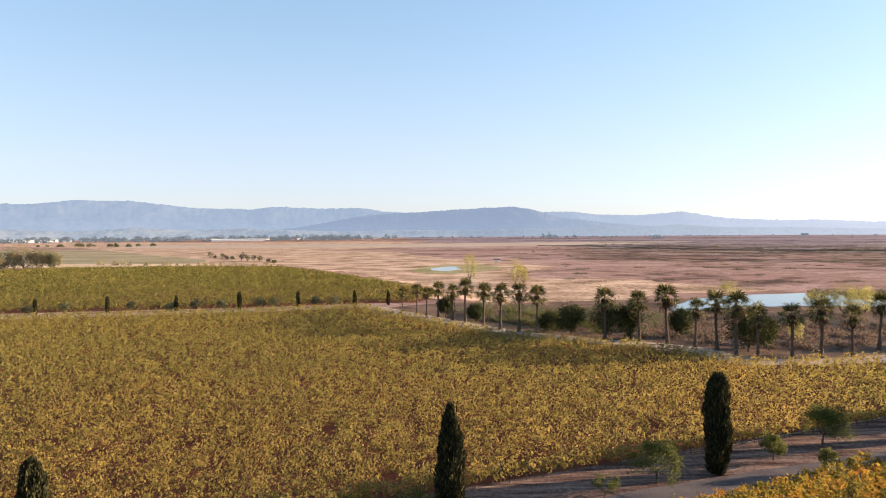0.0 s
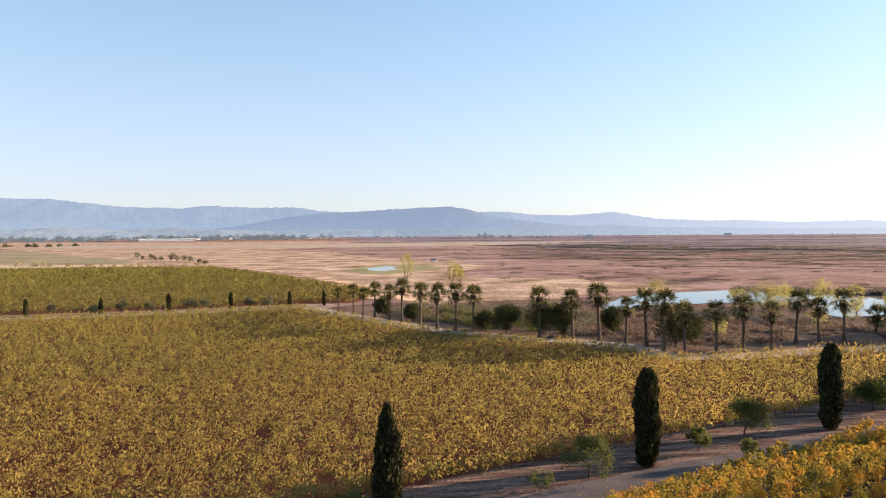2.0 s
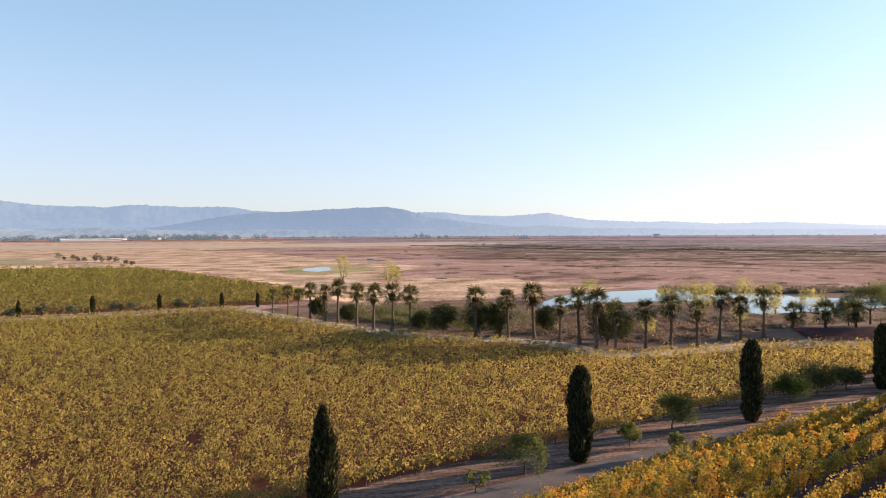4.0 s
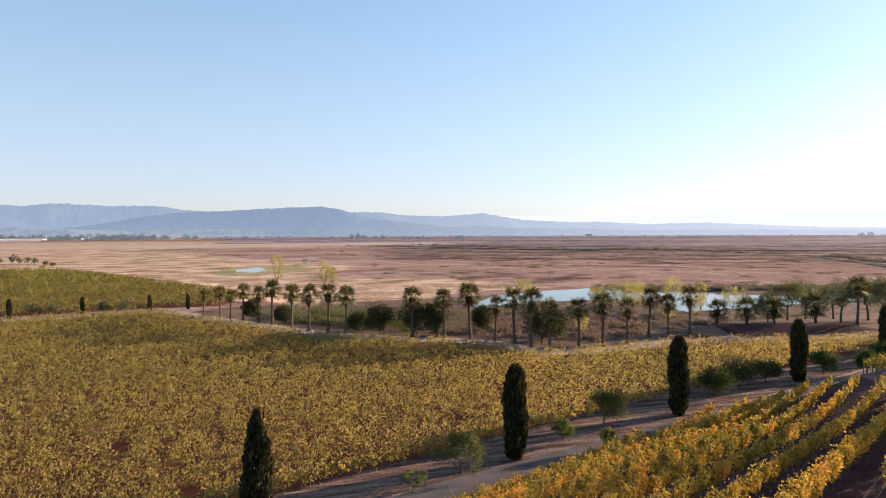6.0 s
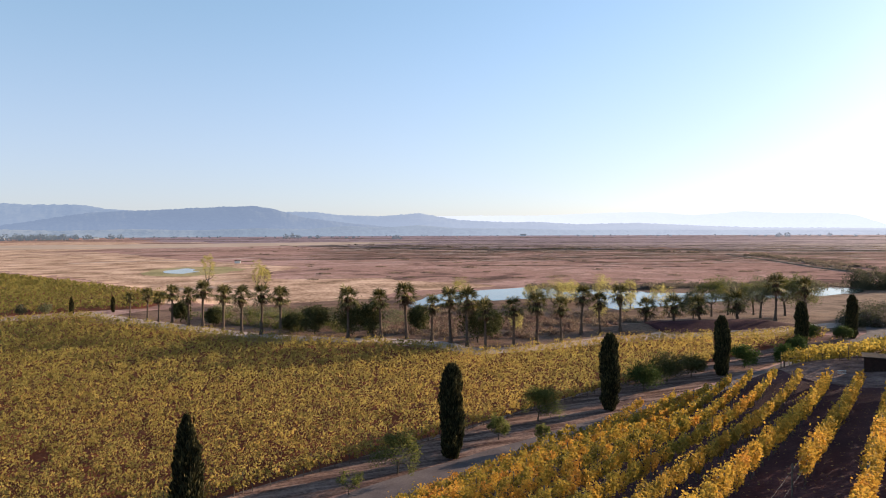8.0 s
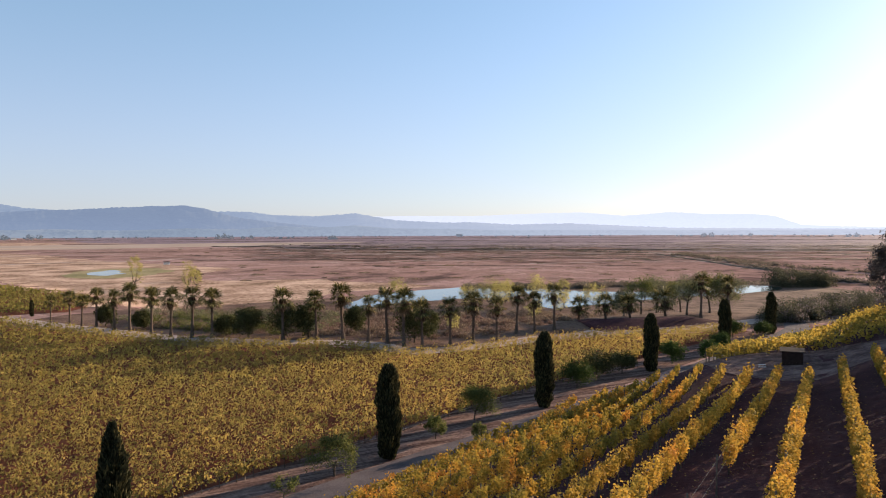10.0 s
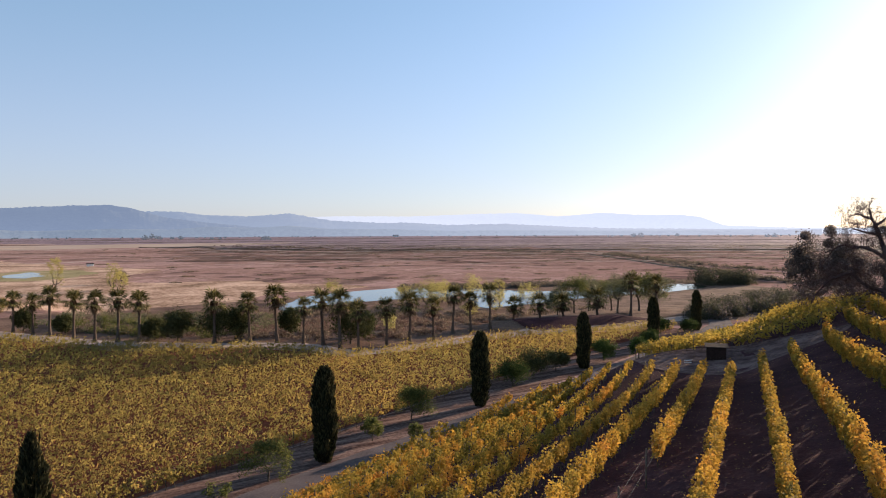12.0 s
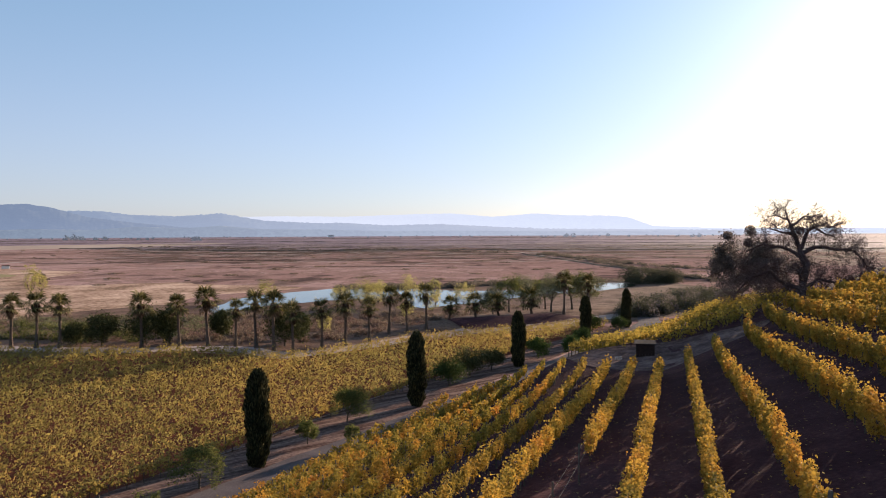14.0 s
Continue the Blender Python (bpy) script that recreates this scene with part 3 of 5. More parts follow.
# ---- hills ----
def build_hills(name, profile, near, far, base, material, label, rough, crag=5.0, cols=1000):
    """A range of hills along an arc: gentle folds below the crest. profile: (azimuth in degrees, slope of the crest seen from the eye)."""
    az = np.linspace(profile[0][0], profile[-1][0], cols)
    tall = np.interp(az, [p[0] for p in profile], [p[1] for p in profile])
    rows = 22
    verts, faces = [], []
    for i in range(rows):
        f = i / (rows - 1)
        for a, t in zip(az, tall):
            u = math.radians(a)
            d = near + (far - near) * f
            crest = EYE[2] + t * far
            rise = max(crest - base, 0.0)
            fold = noise.fractal((u * 34, f * 9.0, 3.3), 0.9, 2.0, 6)
            sh = float(smooth01(np.array(f * 1.03)))
            z = base + rise * sh * (1 + rough * fold * f * (1 - f) * 3)
            z += crag * noise.fractal((u * 260, f * 5, 1.0), 0.8, 2.0, 5) * f
            verts.append((d * math.sin(u), d * math.cos(u), z))
    n = len(az)
    for i in range(rows - 1):
        for k in range(n - 1):
            faces.append((i * n + k, i * n + k + 1, (i + 1) * n + k + 1, (i + 1) * n + k))
    tagged(new(name, mesh_of(name, verts, faces, material, True)), label, "hills", kind="structure")


RIDGE = [(-75, 0.03), (-50, 0.036), (-32.5, 0.0387), (-30.4, 0.040), (-27.6, 0.0449), (-24.6, 0.0449), (-21.8, 0.0401), (-19.0, 0.0351), (-15.6, 0.0337), (-13.9, 0.0377), (-10.3, 0.0353),
         (-6.7, 0.0359), (-4.8, 0.0309), (-1.6, 0.028), (2.2, 0.03), (5.4, 0.031), (7.2, 0.03), (8.2, 0.0282), (10.4, 0.0285), (12.2, 0.0241), (15.7, 0.0225), (17.8, 0.025),
         (19.0, 0.0263), (20.4, 0.022), (22.4, 0.0162), (24.7, 0.0145), (26.6, 0.0125), (28.3, 0.0134), (31.9, 0.0097), (36.5, 0.0109), (40.7, 0.0073), (44.8, 0.0038), (60, 0.001)]
FRONT_RIDGE = [(-15, 0.002), (-11, 0.011), (-8.5, 0.019), (-6, 0.026), (-3.4, 0.0292), (-1.6, 0.0298), (2.2, 0.0341), (5.4, 0.036), (7.2, 0.0332), (8.2, 0.0275), (9.5, 0.021), (12, 0.015), (16, 0.008), (21, 0.002)]
FOOT = [(-75, 0.003), (-40, 0.005), (-33, 0.0085), (-28, 0.005), (-24, 0.0095), (-20, 0.006), (-16, 0.008), (-12, 0.005), (-8, 0.003), (-3, 0.005), (1, 0.003), (6, 0.0055), (10, 0.0045), (13, 0.0085), (16, 0.0065), (19, 0.0095),
        (22, 0.005), (27, 0.004), (32, 0.0015), (37, 0.002), (45, 0.0005), (60, 0.0003)]
PALE = [(10, 0.012), (15.2, 0.0186), (20.6, 0.0219), (23.7, 0.0227), (28.2, 0.0219), (33.7, 0.0249), (37.4, 0.0263), (40.7, 0.0211), (44.3, 0.0255), (46.6, 0.0228), (50.2, 0.0214), (51.7, 0.0188),
        (53.5, 0.0069), (59.4, 0.0031), (75, 0.0025), (110, 0.002)]
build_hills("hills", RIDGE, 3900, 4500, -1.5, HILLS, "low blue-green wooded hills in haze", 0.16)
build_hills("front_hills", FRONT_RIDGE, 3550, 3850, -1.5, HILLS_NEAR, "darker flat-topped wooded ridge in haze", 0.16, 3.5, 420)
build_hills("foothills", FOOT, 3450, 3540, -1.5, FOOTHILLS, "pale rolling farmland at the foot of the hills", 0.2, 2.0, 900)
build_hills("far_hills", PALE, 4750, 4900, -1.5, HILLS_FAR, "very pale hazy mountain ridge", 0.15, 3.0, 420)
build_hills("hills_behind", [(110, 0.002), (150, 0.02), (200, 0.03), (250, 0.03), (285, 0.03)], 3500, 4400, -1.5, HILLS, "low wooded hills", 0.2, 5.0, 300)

# ---- vines ----
def vine_points(n, centres, length, width, tall, shoots=0.25, least=0.6):
    """Leaf places for vines at the centres: an uneven hedge-like clump, some shoots above."""
    m = len(centres)
    c = np.repeat(np.asarray(centres, float), n, 0)
    d = rng.normal(size=(m * n, 3))
    d /= np.linalg.norm(d, axis=1)[:, None]
    d *= (0.55 + 0.5 * rng.random((m * n, 1)) ** 0.6)
    vig = np.repeat(least + (1.95 - 2 * least) * rng.random(m), n)
    off = np.stack([d[:, 0] * length, d[:, 1] * width, d[:, 2] * tall], 1) * vig[:, None]
    up = rng.random(m * n) < shoots
    off[:, 2] += up * rng.random(m * n) * tall * 1.1
    lobe = np.repeat(rng.normal(size=(m, 3)) * [0.16, 0.2, 0.14], n, 0)
    return c, off + lobe


def turned(off, along):
    x, y = off[:, 0].copy(), off[:, 1].copy()
    return np.stack([x * along[0] - y * along[1], x * along[1] + y * along[0], off[:, 2]], 1)


def field_vines(name, poly, along, spacing, pitch, levels, material, first, label, tall=0.62):
    """All the vines of one block; fewer, larger leaf clumps where it lies farther off."""
    across = (-along[1], along[0])
    P = np.array(poly)
    o = P @ np.array(across)
    a = P @ np.array(along)
    rows = np.arange(first, o.max(), spacing)
    rows = rows[rows > o.min()]
    al = np.arange(a.min(), a.max(), pitch)
    O, A = np.meshgrid(rows, al, indexing="ij")
    O, A = O.ravel(), (A + rng.normal(size=A.shape) * 0.12).ravel()
    X, Y = A * along[0] + O * across[0], A * along[1] + O * across[1]
    keep = inside(X, Y, poly) & (rng.random(len(X)) > 0.025)
    X, Y = X[keep], Y[keep]
    R = np.hypot(X, Y)
    quads = []
    for lo, hi, n, size in levels:
        m = (R >= lo) & (R < hi)
        if not m.any():
            continue
        cen = np.stack([X[m], Y[m], ground_z(X[m], Y[m]) + 1.02], 1)
        c, off = vine_points(n, cen, pitch * 0.66, 1.05, tall)
        p = c + turned(off, along)
        cane = rng.random(len(p)) < 0.24
        quads.append(leaf_quads(p[~cane], size * (0.7 + 0.6 * rng.random((~cane).sum())), ratio=0.52, facing=float(np.interp(lo, [60, 180], [0.5, 0.78]))))
        lean = np.tile([0.5, -0.1, 0.75], (cane.sum(), 1))
        quads.append(leaf_quads(p[cane], size * (1.3 + 1.0 * rng.random(cane.sum())), 0.5, 0.36, lean))
        # inner leaves close the canopy
        c, off = vine_points(max(3, n // 10), cen - [0, 0, 0.12], pitch * 0.55, 0.8, tall * 0.75, 0.0)
        quads.append(leaf_quads(c + turned(off, along), size * 1.75 * (0.7 + 0.6 * rng.random(len(c))), ratio=0.7, facing=0.2))
    ob = new(name, quad_mesh(name, np.concatenate(quads), material))
    return tagged(ob, label, "vines", kind="stuff")


LEVELS = [(0, 62, 150, 0.165), (62, 80, 118, 0.182), (80, 105, 86, 0.21), (105, 140, 58, 0.25), (140, 185, 36, 0.31), (185, 260, 20, 0.38), (260, 330, 9, 0.56), (330, 500, 4, 0.8)]
ACROSS = (0.997, -0.07)
EDGE = (0.915, 0.404)
field_vines("vineyard_vines", FIELD, ACROSS, 2.5, 1.3, LEVELS, VINE_FIELD, -20.0, "dense golden-olive autumn grapevines filling the level field")
field_vines("far_vineyard_vines", FAR_FIELD, EDGE, 2.4, 1.6, LEVELS, VINE_FAR, 100.0, "olive-green grapevines of the far block")


def trunk_mesh():
    s = Solid()
    s.tube([(0, 0, -0.1), (0.03, 0.01, 0.3), (-0.02, 0.03, 0.6), (0.02, 0, 0.85)], [0.05, 0.04, 0.035, 0.04], 4)
    s.tube([(0.02, 0, 0.82), (0.3, 0.02, 0.92), (0.65, 0, 0.95)], [0.035, 0.025, 0.015], 3)
    s.tube([(0.02, 0, 0.82), (-0.3, -0.02, 0.9), (-0.65, 0, 0.95)], [0.035, 0.025, 0.015], 3)
    return s.mesh("vine_trunk", BARK)


def post_mesh(tall, r):
    return Solid().tube([(0, 0, -0.2), (0, 0, tall * 0.5), (0, 0, tall - 0.04), (0, 0, tall)], [r, r, r, r * 0.7], 6).mesh("post", POST_WOOD)


VINE_TRUNK = trunk_mesh()
POST, END_POST = post_mesh(1.7, 0.035), post_mesh(1.8, 0.06)


def hedge_leaves(p0, d, L, gaps, leaf, cover, width, tall, origin, facing=0.0):
    """Leaves of one trellised row: an unbroken, uneven hedge, fewer and larger leaves where it runs farther off."""
    steps = np.arange(0.0, L, 0.5)
    rr = np.hypot(p0[0] + d.x * steps, p0[1] + d.y * steps)
    size = np.clip(leaf * rr / 30.0, 0.1, 0.22)
    n = rng.poisson(cover * 0.5 / size ** 2)
    a = np.repeat(steps, n) + rng.random(n.sum()) * 0.5
    size = np.repeat(size, n) * (0.65 + 0.7 * rng.random(n.sum()))
    ph = rng.random(6) * 6.283
    wave = 0.5 * np.sin(a * 4.2 + ph[0]) + 0.35 * np.sin(a * 1.7 + ph[1]) + 0.3 * np.sin(a * 7.9 + ph[2])
    vig = np.clip(1 + 0.42 * wave, 0.35, 1.55)
    keep = rng.random(len(a)) < np.clip(vig, 0, 1)
    for g0, g1 in gaps:
        keep &= ~((a > g0) & (a < g1))
    th = rng.random(len(a)) * 6.283
    rad = (0.4 + 0.6 * rng.random(len(a)) ** 0.5) * vig
    side = np.cos(th) * rad * width + 0.1 * np.sin(a * 2.3 + ph[3])
    up = np.sin(th) * rad * tall + 0.1 * np.sin(a * 2.9 + ph[4])
    side *= np.where(up > 0, 1.0, 0.8)
    shoot = rng.random(len(a)) < 0.1
    up += shoot * rng.random(len(a)) * tall * 0.9
    a, side, up, size = a[keep], side[keep], up[keep], size[keep]
    x, y = p0[0] + d.x * a - d.y * side, p0[1] + d.y * a + d.x * side
    c = np.stack([x, y, ground_z(x, y) + 1.1 + up], 1)
    inner = rng.random(len(a)) < 0.16
    xi, yi = p0[0] + d.x * a - d.y * side * 0.55, p0[1] + d.y * a + d.x * side * 0.55
    ci = np.stack([xi, yi, ground_z(xi, yi) + 1.06 + up * 0.6], 1)[inner]
    return np.concatenate([leaf_quads(c, size, ratio=0.75, facing=facing), leaf_quads(ci, size[inner] * 1.7, ratio=0.75)]) - np.array(origin)


def vine_row(p0, p1, label, group, cover, material, pitch=1.5, gaps=(), leaf=0.125, width=0.34, tall=0.55, trunks=True, posts=True, facing=0.0):
    """One trellised row from p0 to p1: canopy, trunks, posts, wires."""
    d = Vector((p1[0] - p0[0], p1[1] - p0[1]))
    L = d.length
    d.normalize()
    ang = math.degrees(math.atan2(d.y, d.x))
    root = tagged(new("vine_row"), label, "vine row", group)
    root.location = (p0[0], p0[1], gz(*p0))
    inv = Matrix.Translation(root.location).inverted()
    n = int(L / pitch)
    pts = []
    for k in range(n):
        a = (k + 0.5) * pitch
        if any(g0 < a < g1 for g0, g1 in gaps) or rng.random() < 0.02:
            continue
        x, y = p0[0] + d.x * a, p0[1] + d.y * a
        pts.append((x, y, gz(x, y)))
    if not pts:
        return root
    put("canopy", quad_mesh("canopy", hedge_leaves(p0, d, L, gaps, leaf, cover, width, tall, origin=root.location, facing=facing), material), root)
    if trunks:
        for x, y, z in pts:
            t = put("trunk", VINE_TRUNK, root)
            t.matrix_local = inv @ pose(x, y, z, 0, 0, ang + random.uniform(-8, 8))
    if posts:
        k = 0.0
        while k <= L:
            x, y = p0[0] + d.x * k, p0[1] + d.y * k
            end = k < 0.1 or k > L - 6
            put("post", END_POST if end else POST, root).matrix_local = inv @ pose(x, y, gz(x, y), random.uniform(-2, 2), random.uniform(-2, 2), 0)
            k += 6.0
        w = Solid()
        for h in (0.9, 1.45):
            line = [(p0[0] + d.x * L * j / 12, p0[1] + d.y * L * j / 12) for j in range(13)]
            w.tube([(x - root.location.x, y - root.location.y, gz(x, y) + h - root.location.z) for x, y in line], [0.004] * 13, 3)
        put("wire", w.mesh("wire", WIRE), root)
    return root


def near_road(s):
    return np.interp(s, [0, 28, 32, 37.5, 45.5, 56, 61, 68.3, 78.4, 87, 100], [33, 28.5, 27.3, 28.0, 28.2, 26.3, 26.2, 25.2, 22.9, 20.2, 15.5])


# rows down the hillside
for i in range(-16, 13):
    l = -1.1 + 2.3 * i if i > -2 else -6.4 + 2.6 * (i + 2)
    end = float(np.interp(l, [-11, -8, -5.8, -3.5, -1.2, 1.1, 3.4, 9.8, 22.9, 27], [86, 77, 69, 67.5, 65, 61.5, 63, 68, 78.5, 80]))
    while end > 8 and l > near_road(end) + 0.3:
        end -= 0.5
    start = 14.0 if l > 12 else 9.0 if l > -3 else 18.0
    if end - start < 6:
        continue
    gaps = {2: [(0, 21)], 1: [(17.2, 18.6)]}.get(i, ())
    vine_row(at_row(start, l), at_row(end, l), "golden-yellow autumn vine row on the dark hillside soil" if l < 6 else "yellow and green vine row beside the gravel road",
             "vine rows on the hillside", 3.2 if l > 7 else 4.0 if l > 0 else 4.2 if l > -5 else 5.2, VINE_GREENISH if l > 10 else VINE_HILL, gaps=gaps, leaf=0.105, width=0.24 if l > 7 else 0.29 if l > 0 else 0.21, tall=0.43 if l > 7 else 0.52 if l > -5 else 0.64)
# rows across, behind the head track
for j in range(12):
    s = 78.6 + 2.4 * j
    vine_row(at_row(s, min(11.3, near_road(s) - 6.0)), at_row(s, -7.5 if s < 80 else -8.0 if s < 83 else -9.0 if s < 87 else -13.0), "yellow-green vine row behind the hillside track", "vine rows behind the track", 3.6, VINE_BACK,
             leaf=0.095, width=0.42, tall=0.62, trunks=j < 2, posts=j < 2)
# the field's edge row, with its posts
vine_row((-40, 35.6), (84, 86.6), "golden vine row at the field's edge, with thin posts", "vine rows at the field's edge", 3.4, VINE_FIELD, leaf=0.09, width=0.5)


# ---- trees ----
def cypress_meshes(seed, tall, wide, shape=(0.62, 0.78, 0.9, 0.98, 1.0, 0.94, 0.76, 0.52, 0.22)):
    """A narrow column: a dark lumpy core and several thousand upright sprays."""
    r = np.random.default_rng(seed)

    def radius(f, a):
        body = np.interp(f, [0, 0.05, 0.14, 0.35, 0.6, 0.75, 0.88, 0.96, 1.0], shape)
        lump = 1 + 0.13 * np.sin(a * 3 + seed + f * 9) + 0.1 * np.sin(a * 5 - f * 23 + seed * 2) + 0.06 * np.sin(a * 2 + f * 41 + seed)
        return body * lump * wide
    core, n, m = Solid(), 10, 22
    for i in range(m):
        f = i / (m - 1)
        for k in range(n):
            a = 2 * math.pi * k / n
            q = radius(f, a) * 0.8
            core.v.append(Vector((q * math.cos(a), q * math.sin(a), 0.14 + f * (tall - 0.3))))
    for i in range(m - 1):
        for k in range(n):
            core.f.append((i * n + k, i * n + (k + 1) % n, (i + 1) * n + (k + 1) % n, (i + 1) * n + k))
    count = int(5600 * tall / 8)
    f = r.random(count)
    a = r.random(count) * 2 * math.pi
    q = radius(f, a) * (0.78 + 0.3 * r.random(count))
    c = np.stack([q * np.cos(a), q * np.sin(a), 0.12 + f * (tall - 0.17)], 1)
    out = np.stack([np.cos(a) * 0.35, np.sin(a) * 0.35, np.ones(count)], 1)
    sprays = leaf_quads(c, 0.26 + 0.3 * r.random(count), 0.75, 0.28, out)
    tops = 9
    ct = np.stack([r.normal(size=tops) * 0.2, r.normal(size=tops) * 0.2, tall * (0.93 + 0.07 * r.random(tops))], 1)
    sprays = np.concatenate([sprays, leaf_quads(ct, 0.8, 0.95, 0.15, np.tile([0, 0, 1.0], (tops, 1)))])
    trunk = Solid().tube([(0, 0, -0.2), (0, 0, 0.3), (0, 0, 0.9)], [0.2, 0.15, 0.13], 8)
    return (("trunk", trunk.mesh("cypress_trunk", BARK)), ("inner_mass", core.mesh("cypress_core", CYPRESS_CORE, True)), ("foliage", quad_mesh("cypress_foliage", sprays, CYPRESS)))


def thing(name, parts, x, y, label, category, group="", turn=0.0, scale=1.0, z=None, lean=0.0):
    root = tagged(new(name), label, category, group)
    for pn, me in parts:
        put(pn, me, root)
    root.matrix_basis = pose(x, y, gz(x, y) if z is None else z, lean, 0, turn) @ Matrix.Scale(scale, 4)
    return root


CYP = [cypress_meshes(0, 8.1, 0.92), cypress_meshes(1, 8.1, 1.0, (0.8, 0.9, 1.0, 0.98, 0.86, 0.68, 0.42, 0.22, 0.06)), cypress_meshes(2, 8.1, 0.92)]
for k, (x, y, h) in enumerate([(-24.3, 40.5, 6.6), (0.4, 48.1, 7.8), (22.1, 55.9, 8.2), (44.2, 64.5, 8.4), (68.7, 74.1, 8.1), (94.0, 83.9, 8.1), (114.3, 91.1, 7.9)]):
    thing("cypress_tree", CYP[(0, 1, 2, 0, 2, 0, 2)[k]], x, y, "tall narrow dark green cypress beside the gravel road", "cypress", "cypresses along the road", 70 * k + 20, h / 8.1)
for k, (x, y, h) in enumerate([(-85.0, 175.3, 4.3), (-69.1, 179.3, 4.2), (-53.2, 180.8, 4.7), (-39.1, 186.6, 4.3), (-24.3, 189.9, 4.3), (-15.2, 190.7, 3.9), (-101, 171.5, 4.2)]):
    thing("cypress_tree", CYP[k % 3], x, y, "small dark cypress beside the dirt track between vineyards", "cypress", "cypresses along the field track", 50 * k, h / 8.1)


def frond_mesh(name, material):
    """One fan leaf on its stalk, along +x: a wide half-disc of pleated blades whose tips part and droop."""
    s, stalk, n = [], 1.05, 11
    for k in range(n):
        a = radians(-96 + 192 * k / (n - 1))
        d = Vector((math.cos(a), math.sin(a), 0))
        w = Vector((-d.y, d.x, 0)) * 0.085
        L = 1.15 * (0.72 + 0.28 * math.cos(a)) * (0.92 + 0.1 * ((k * 5) % 3))
        o = Vector((stalk, 0, 0))
        fold = 0.05 if k % 2 else -0.02
        m = o + d * L * 0.62 + Vector((0, 0, 0.02 + fold))
        t = o + d * L + Vector((0, 0, -0.2 - 0.14 * abs(math.sin(a)) - (0.12 if k % 3 == 0 else 0)))
        s.append([o, m - w, t, m + w])
    s.append([Vector((0, -0.04, 0)), Vector((stalk, -0.03, 0)), Vector((stalk, 0.03, 0)), Vector((0, 0.04, 0))])
    s.append([Vector((0, 0, -0.04)), Vector((stalk, 0, -0.02)), Vector((stalk, 0, 0.03)), Vector((0, 0, 0.03))])
    return quad_mesh(name, np.array([[tuple(p) for p in q] for q in s]), material)


FROND, FROND_DEAD = frond_mesh("frond", PALM_LEAF), frond_mesh("dry_frond", PALM_DEAD)


def palm_kind(seed, tall, skirt, dense):
    """A fan palm, built once per kind: trunk, skirt of old leaves, fronds."""
    r = random.Random(seed)
    root = new("palm_tree")
    pts, rad = [], []
    for i in range(9):
        f = i / 8
        pts.append((0.12 * math.sin(f * 3 + seed), 0.1 * math.sin(f * 2 + seed * 2), -0.2 + f * (tall + 0.2)))
        rad.append(0.46 - 0.24 * min(1, f * 3.2) ** 0.7 + (0.05 if f > 0.85 else 0))
    trunk = put("trunk", Solid().tube(pts, rad, 9).mesh("palm_trunk", PALM_BARK), root)
    rg = np.random.default_rng(seed)
    n = 420
    f = rg.random(n)
    a = rg.random(n) * 6.283
    q = np.interp(f, [0, 0.25, 0.7, 1], [0.16, 0.44, 0.56, 0.5]) * (0.75 + 0.35 * rg.random(n))
    c = np.stack([q * np.cos(a), q * np.sin(a), tall - skirt + f * skirt], 1)
    put("leaf_skirt", quad_mesh("leaf_skirt", leaf_quads(c, 0.62, 0.8, 0.28, np.stack([np.cos(a) * 0.2, np.sin(a) * 0.2, -np.ones(n)], 1)), PALM_DEAD), trunk, "brown skirt of dead hanging leaves")
    top = Vector(pts[-1])
    for k in range(dense):
        az = k * 137.5 + r.uniform(-15, 15)
        f = (k + 0.5) / dense
        el = 80 - 122 * f + r.uniform(-12, 12)
        dry = f > 0.88
        fr = put("frond", FROND_DEAD if dry else FROND, root)
        sc = r.uniform(0.95, 1.25)
        fr.matrix_local = Matrix.Translation(top + Vector((0, 0, 0.3 - 0.75 * f))) @ pose(0, 0, 0, 0, -el, az) @ pose(0, 0, 0, r.uniform(-25, 25), 0, 0) @ Matrix.Scale(sc, 4)
    return root


PALMS = [(-10.3, 173.7, 5.9), (-6.4, 170.0, 6.9), (-4.0, 164.8, 6.3), (-1.3, 161.7, 7.8), (1.9, 155.6, 7.8), (4.8, 151.7, 9.0), (8.4, 145.9, 8.6), (11.6, 140.5, 8.7), (14.9, 136.9, 9.1),
         (18.2, 134.9, 8.7), (29.1, 125.7, 9.1), (34.8, 123.6, 8.5), (39.0, 120.6, 9.8), (42.5, 117.3, 7.9), (44.9, 113.7, 9.2), (46.0, 108.9, 9.4), (47.7, 105.3, 8.0), (53.2, 105.7, 8.0),
         (58.0, 106.5, 8.8), (63.3, 107.1, 7.6), (71.4, 113.4, 8.7), (75.1, 112.7, 7.5), (79.6, 112.7, 8.6), (90.0, 118.5, 5.0), (96.6, 118.0, 5.4), (103.5, 118.2, 5.2), (110.6, 115.0, 6.0),
         (112.9, 107.1, 9.1), (125.2, 110.6, 9.1)]
kinds = [palm_kind(3, 7.2, 1.5, 29), palm_kind(8, 7.2, 2.0, 26), palm_kind(15, 7.2, 1.2, 30)]
low_palm = palm_kind(21, 3.2, 1.4, 30)
for k, (x, y, h) in enumerate(PALMS):
    short = h < 7 and x > 80
    size = h / (4.6 if short else 8.7)
    m = pose(x, y, gz(x, y), random.uniform(-2, 2), random.uniform(-2, 2), random.uniform(0, 360))
    src = low_palm if short else kinds[k % 3]
    ob = copy_thing(src, m)
    ob.scale = (size,) * 3
    tagged(ob, "short fan palm with a dark green crown near the pond" if short else "tall fan palm with brown leaf skirt beside the dirt road", "palm tree", "palms along the road")
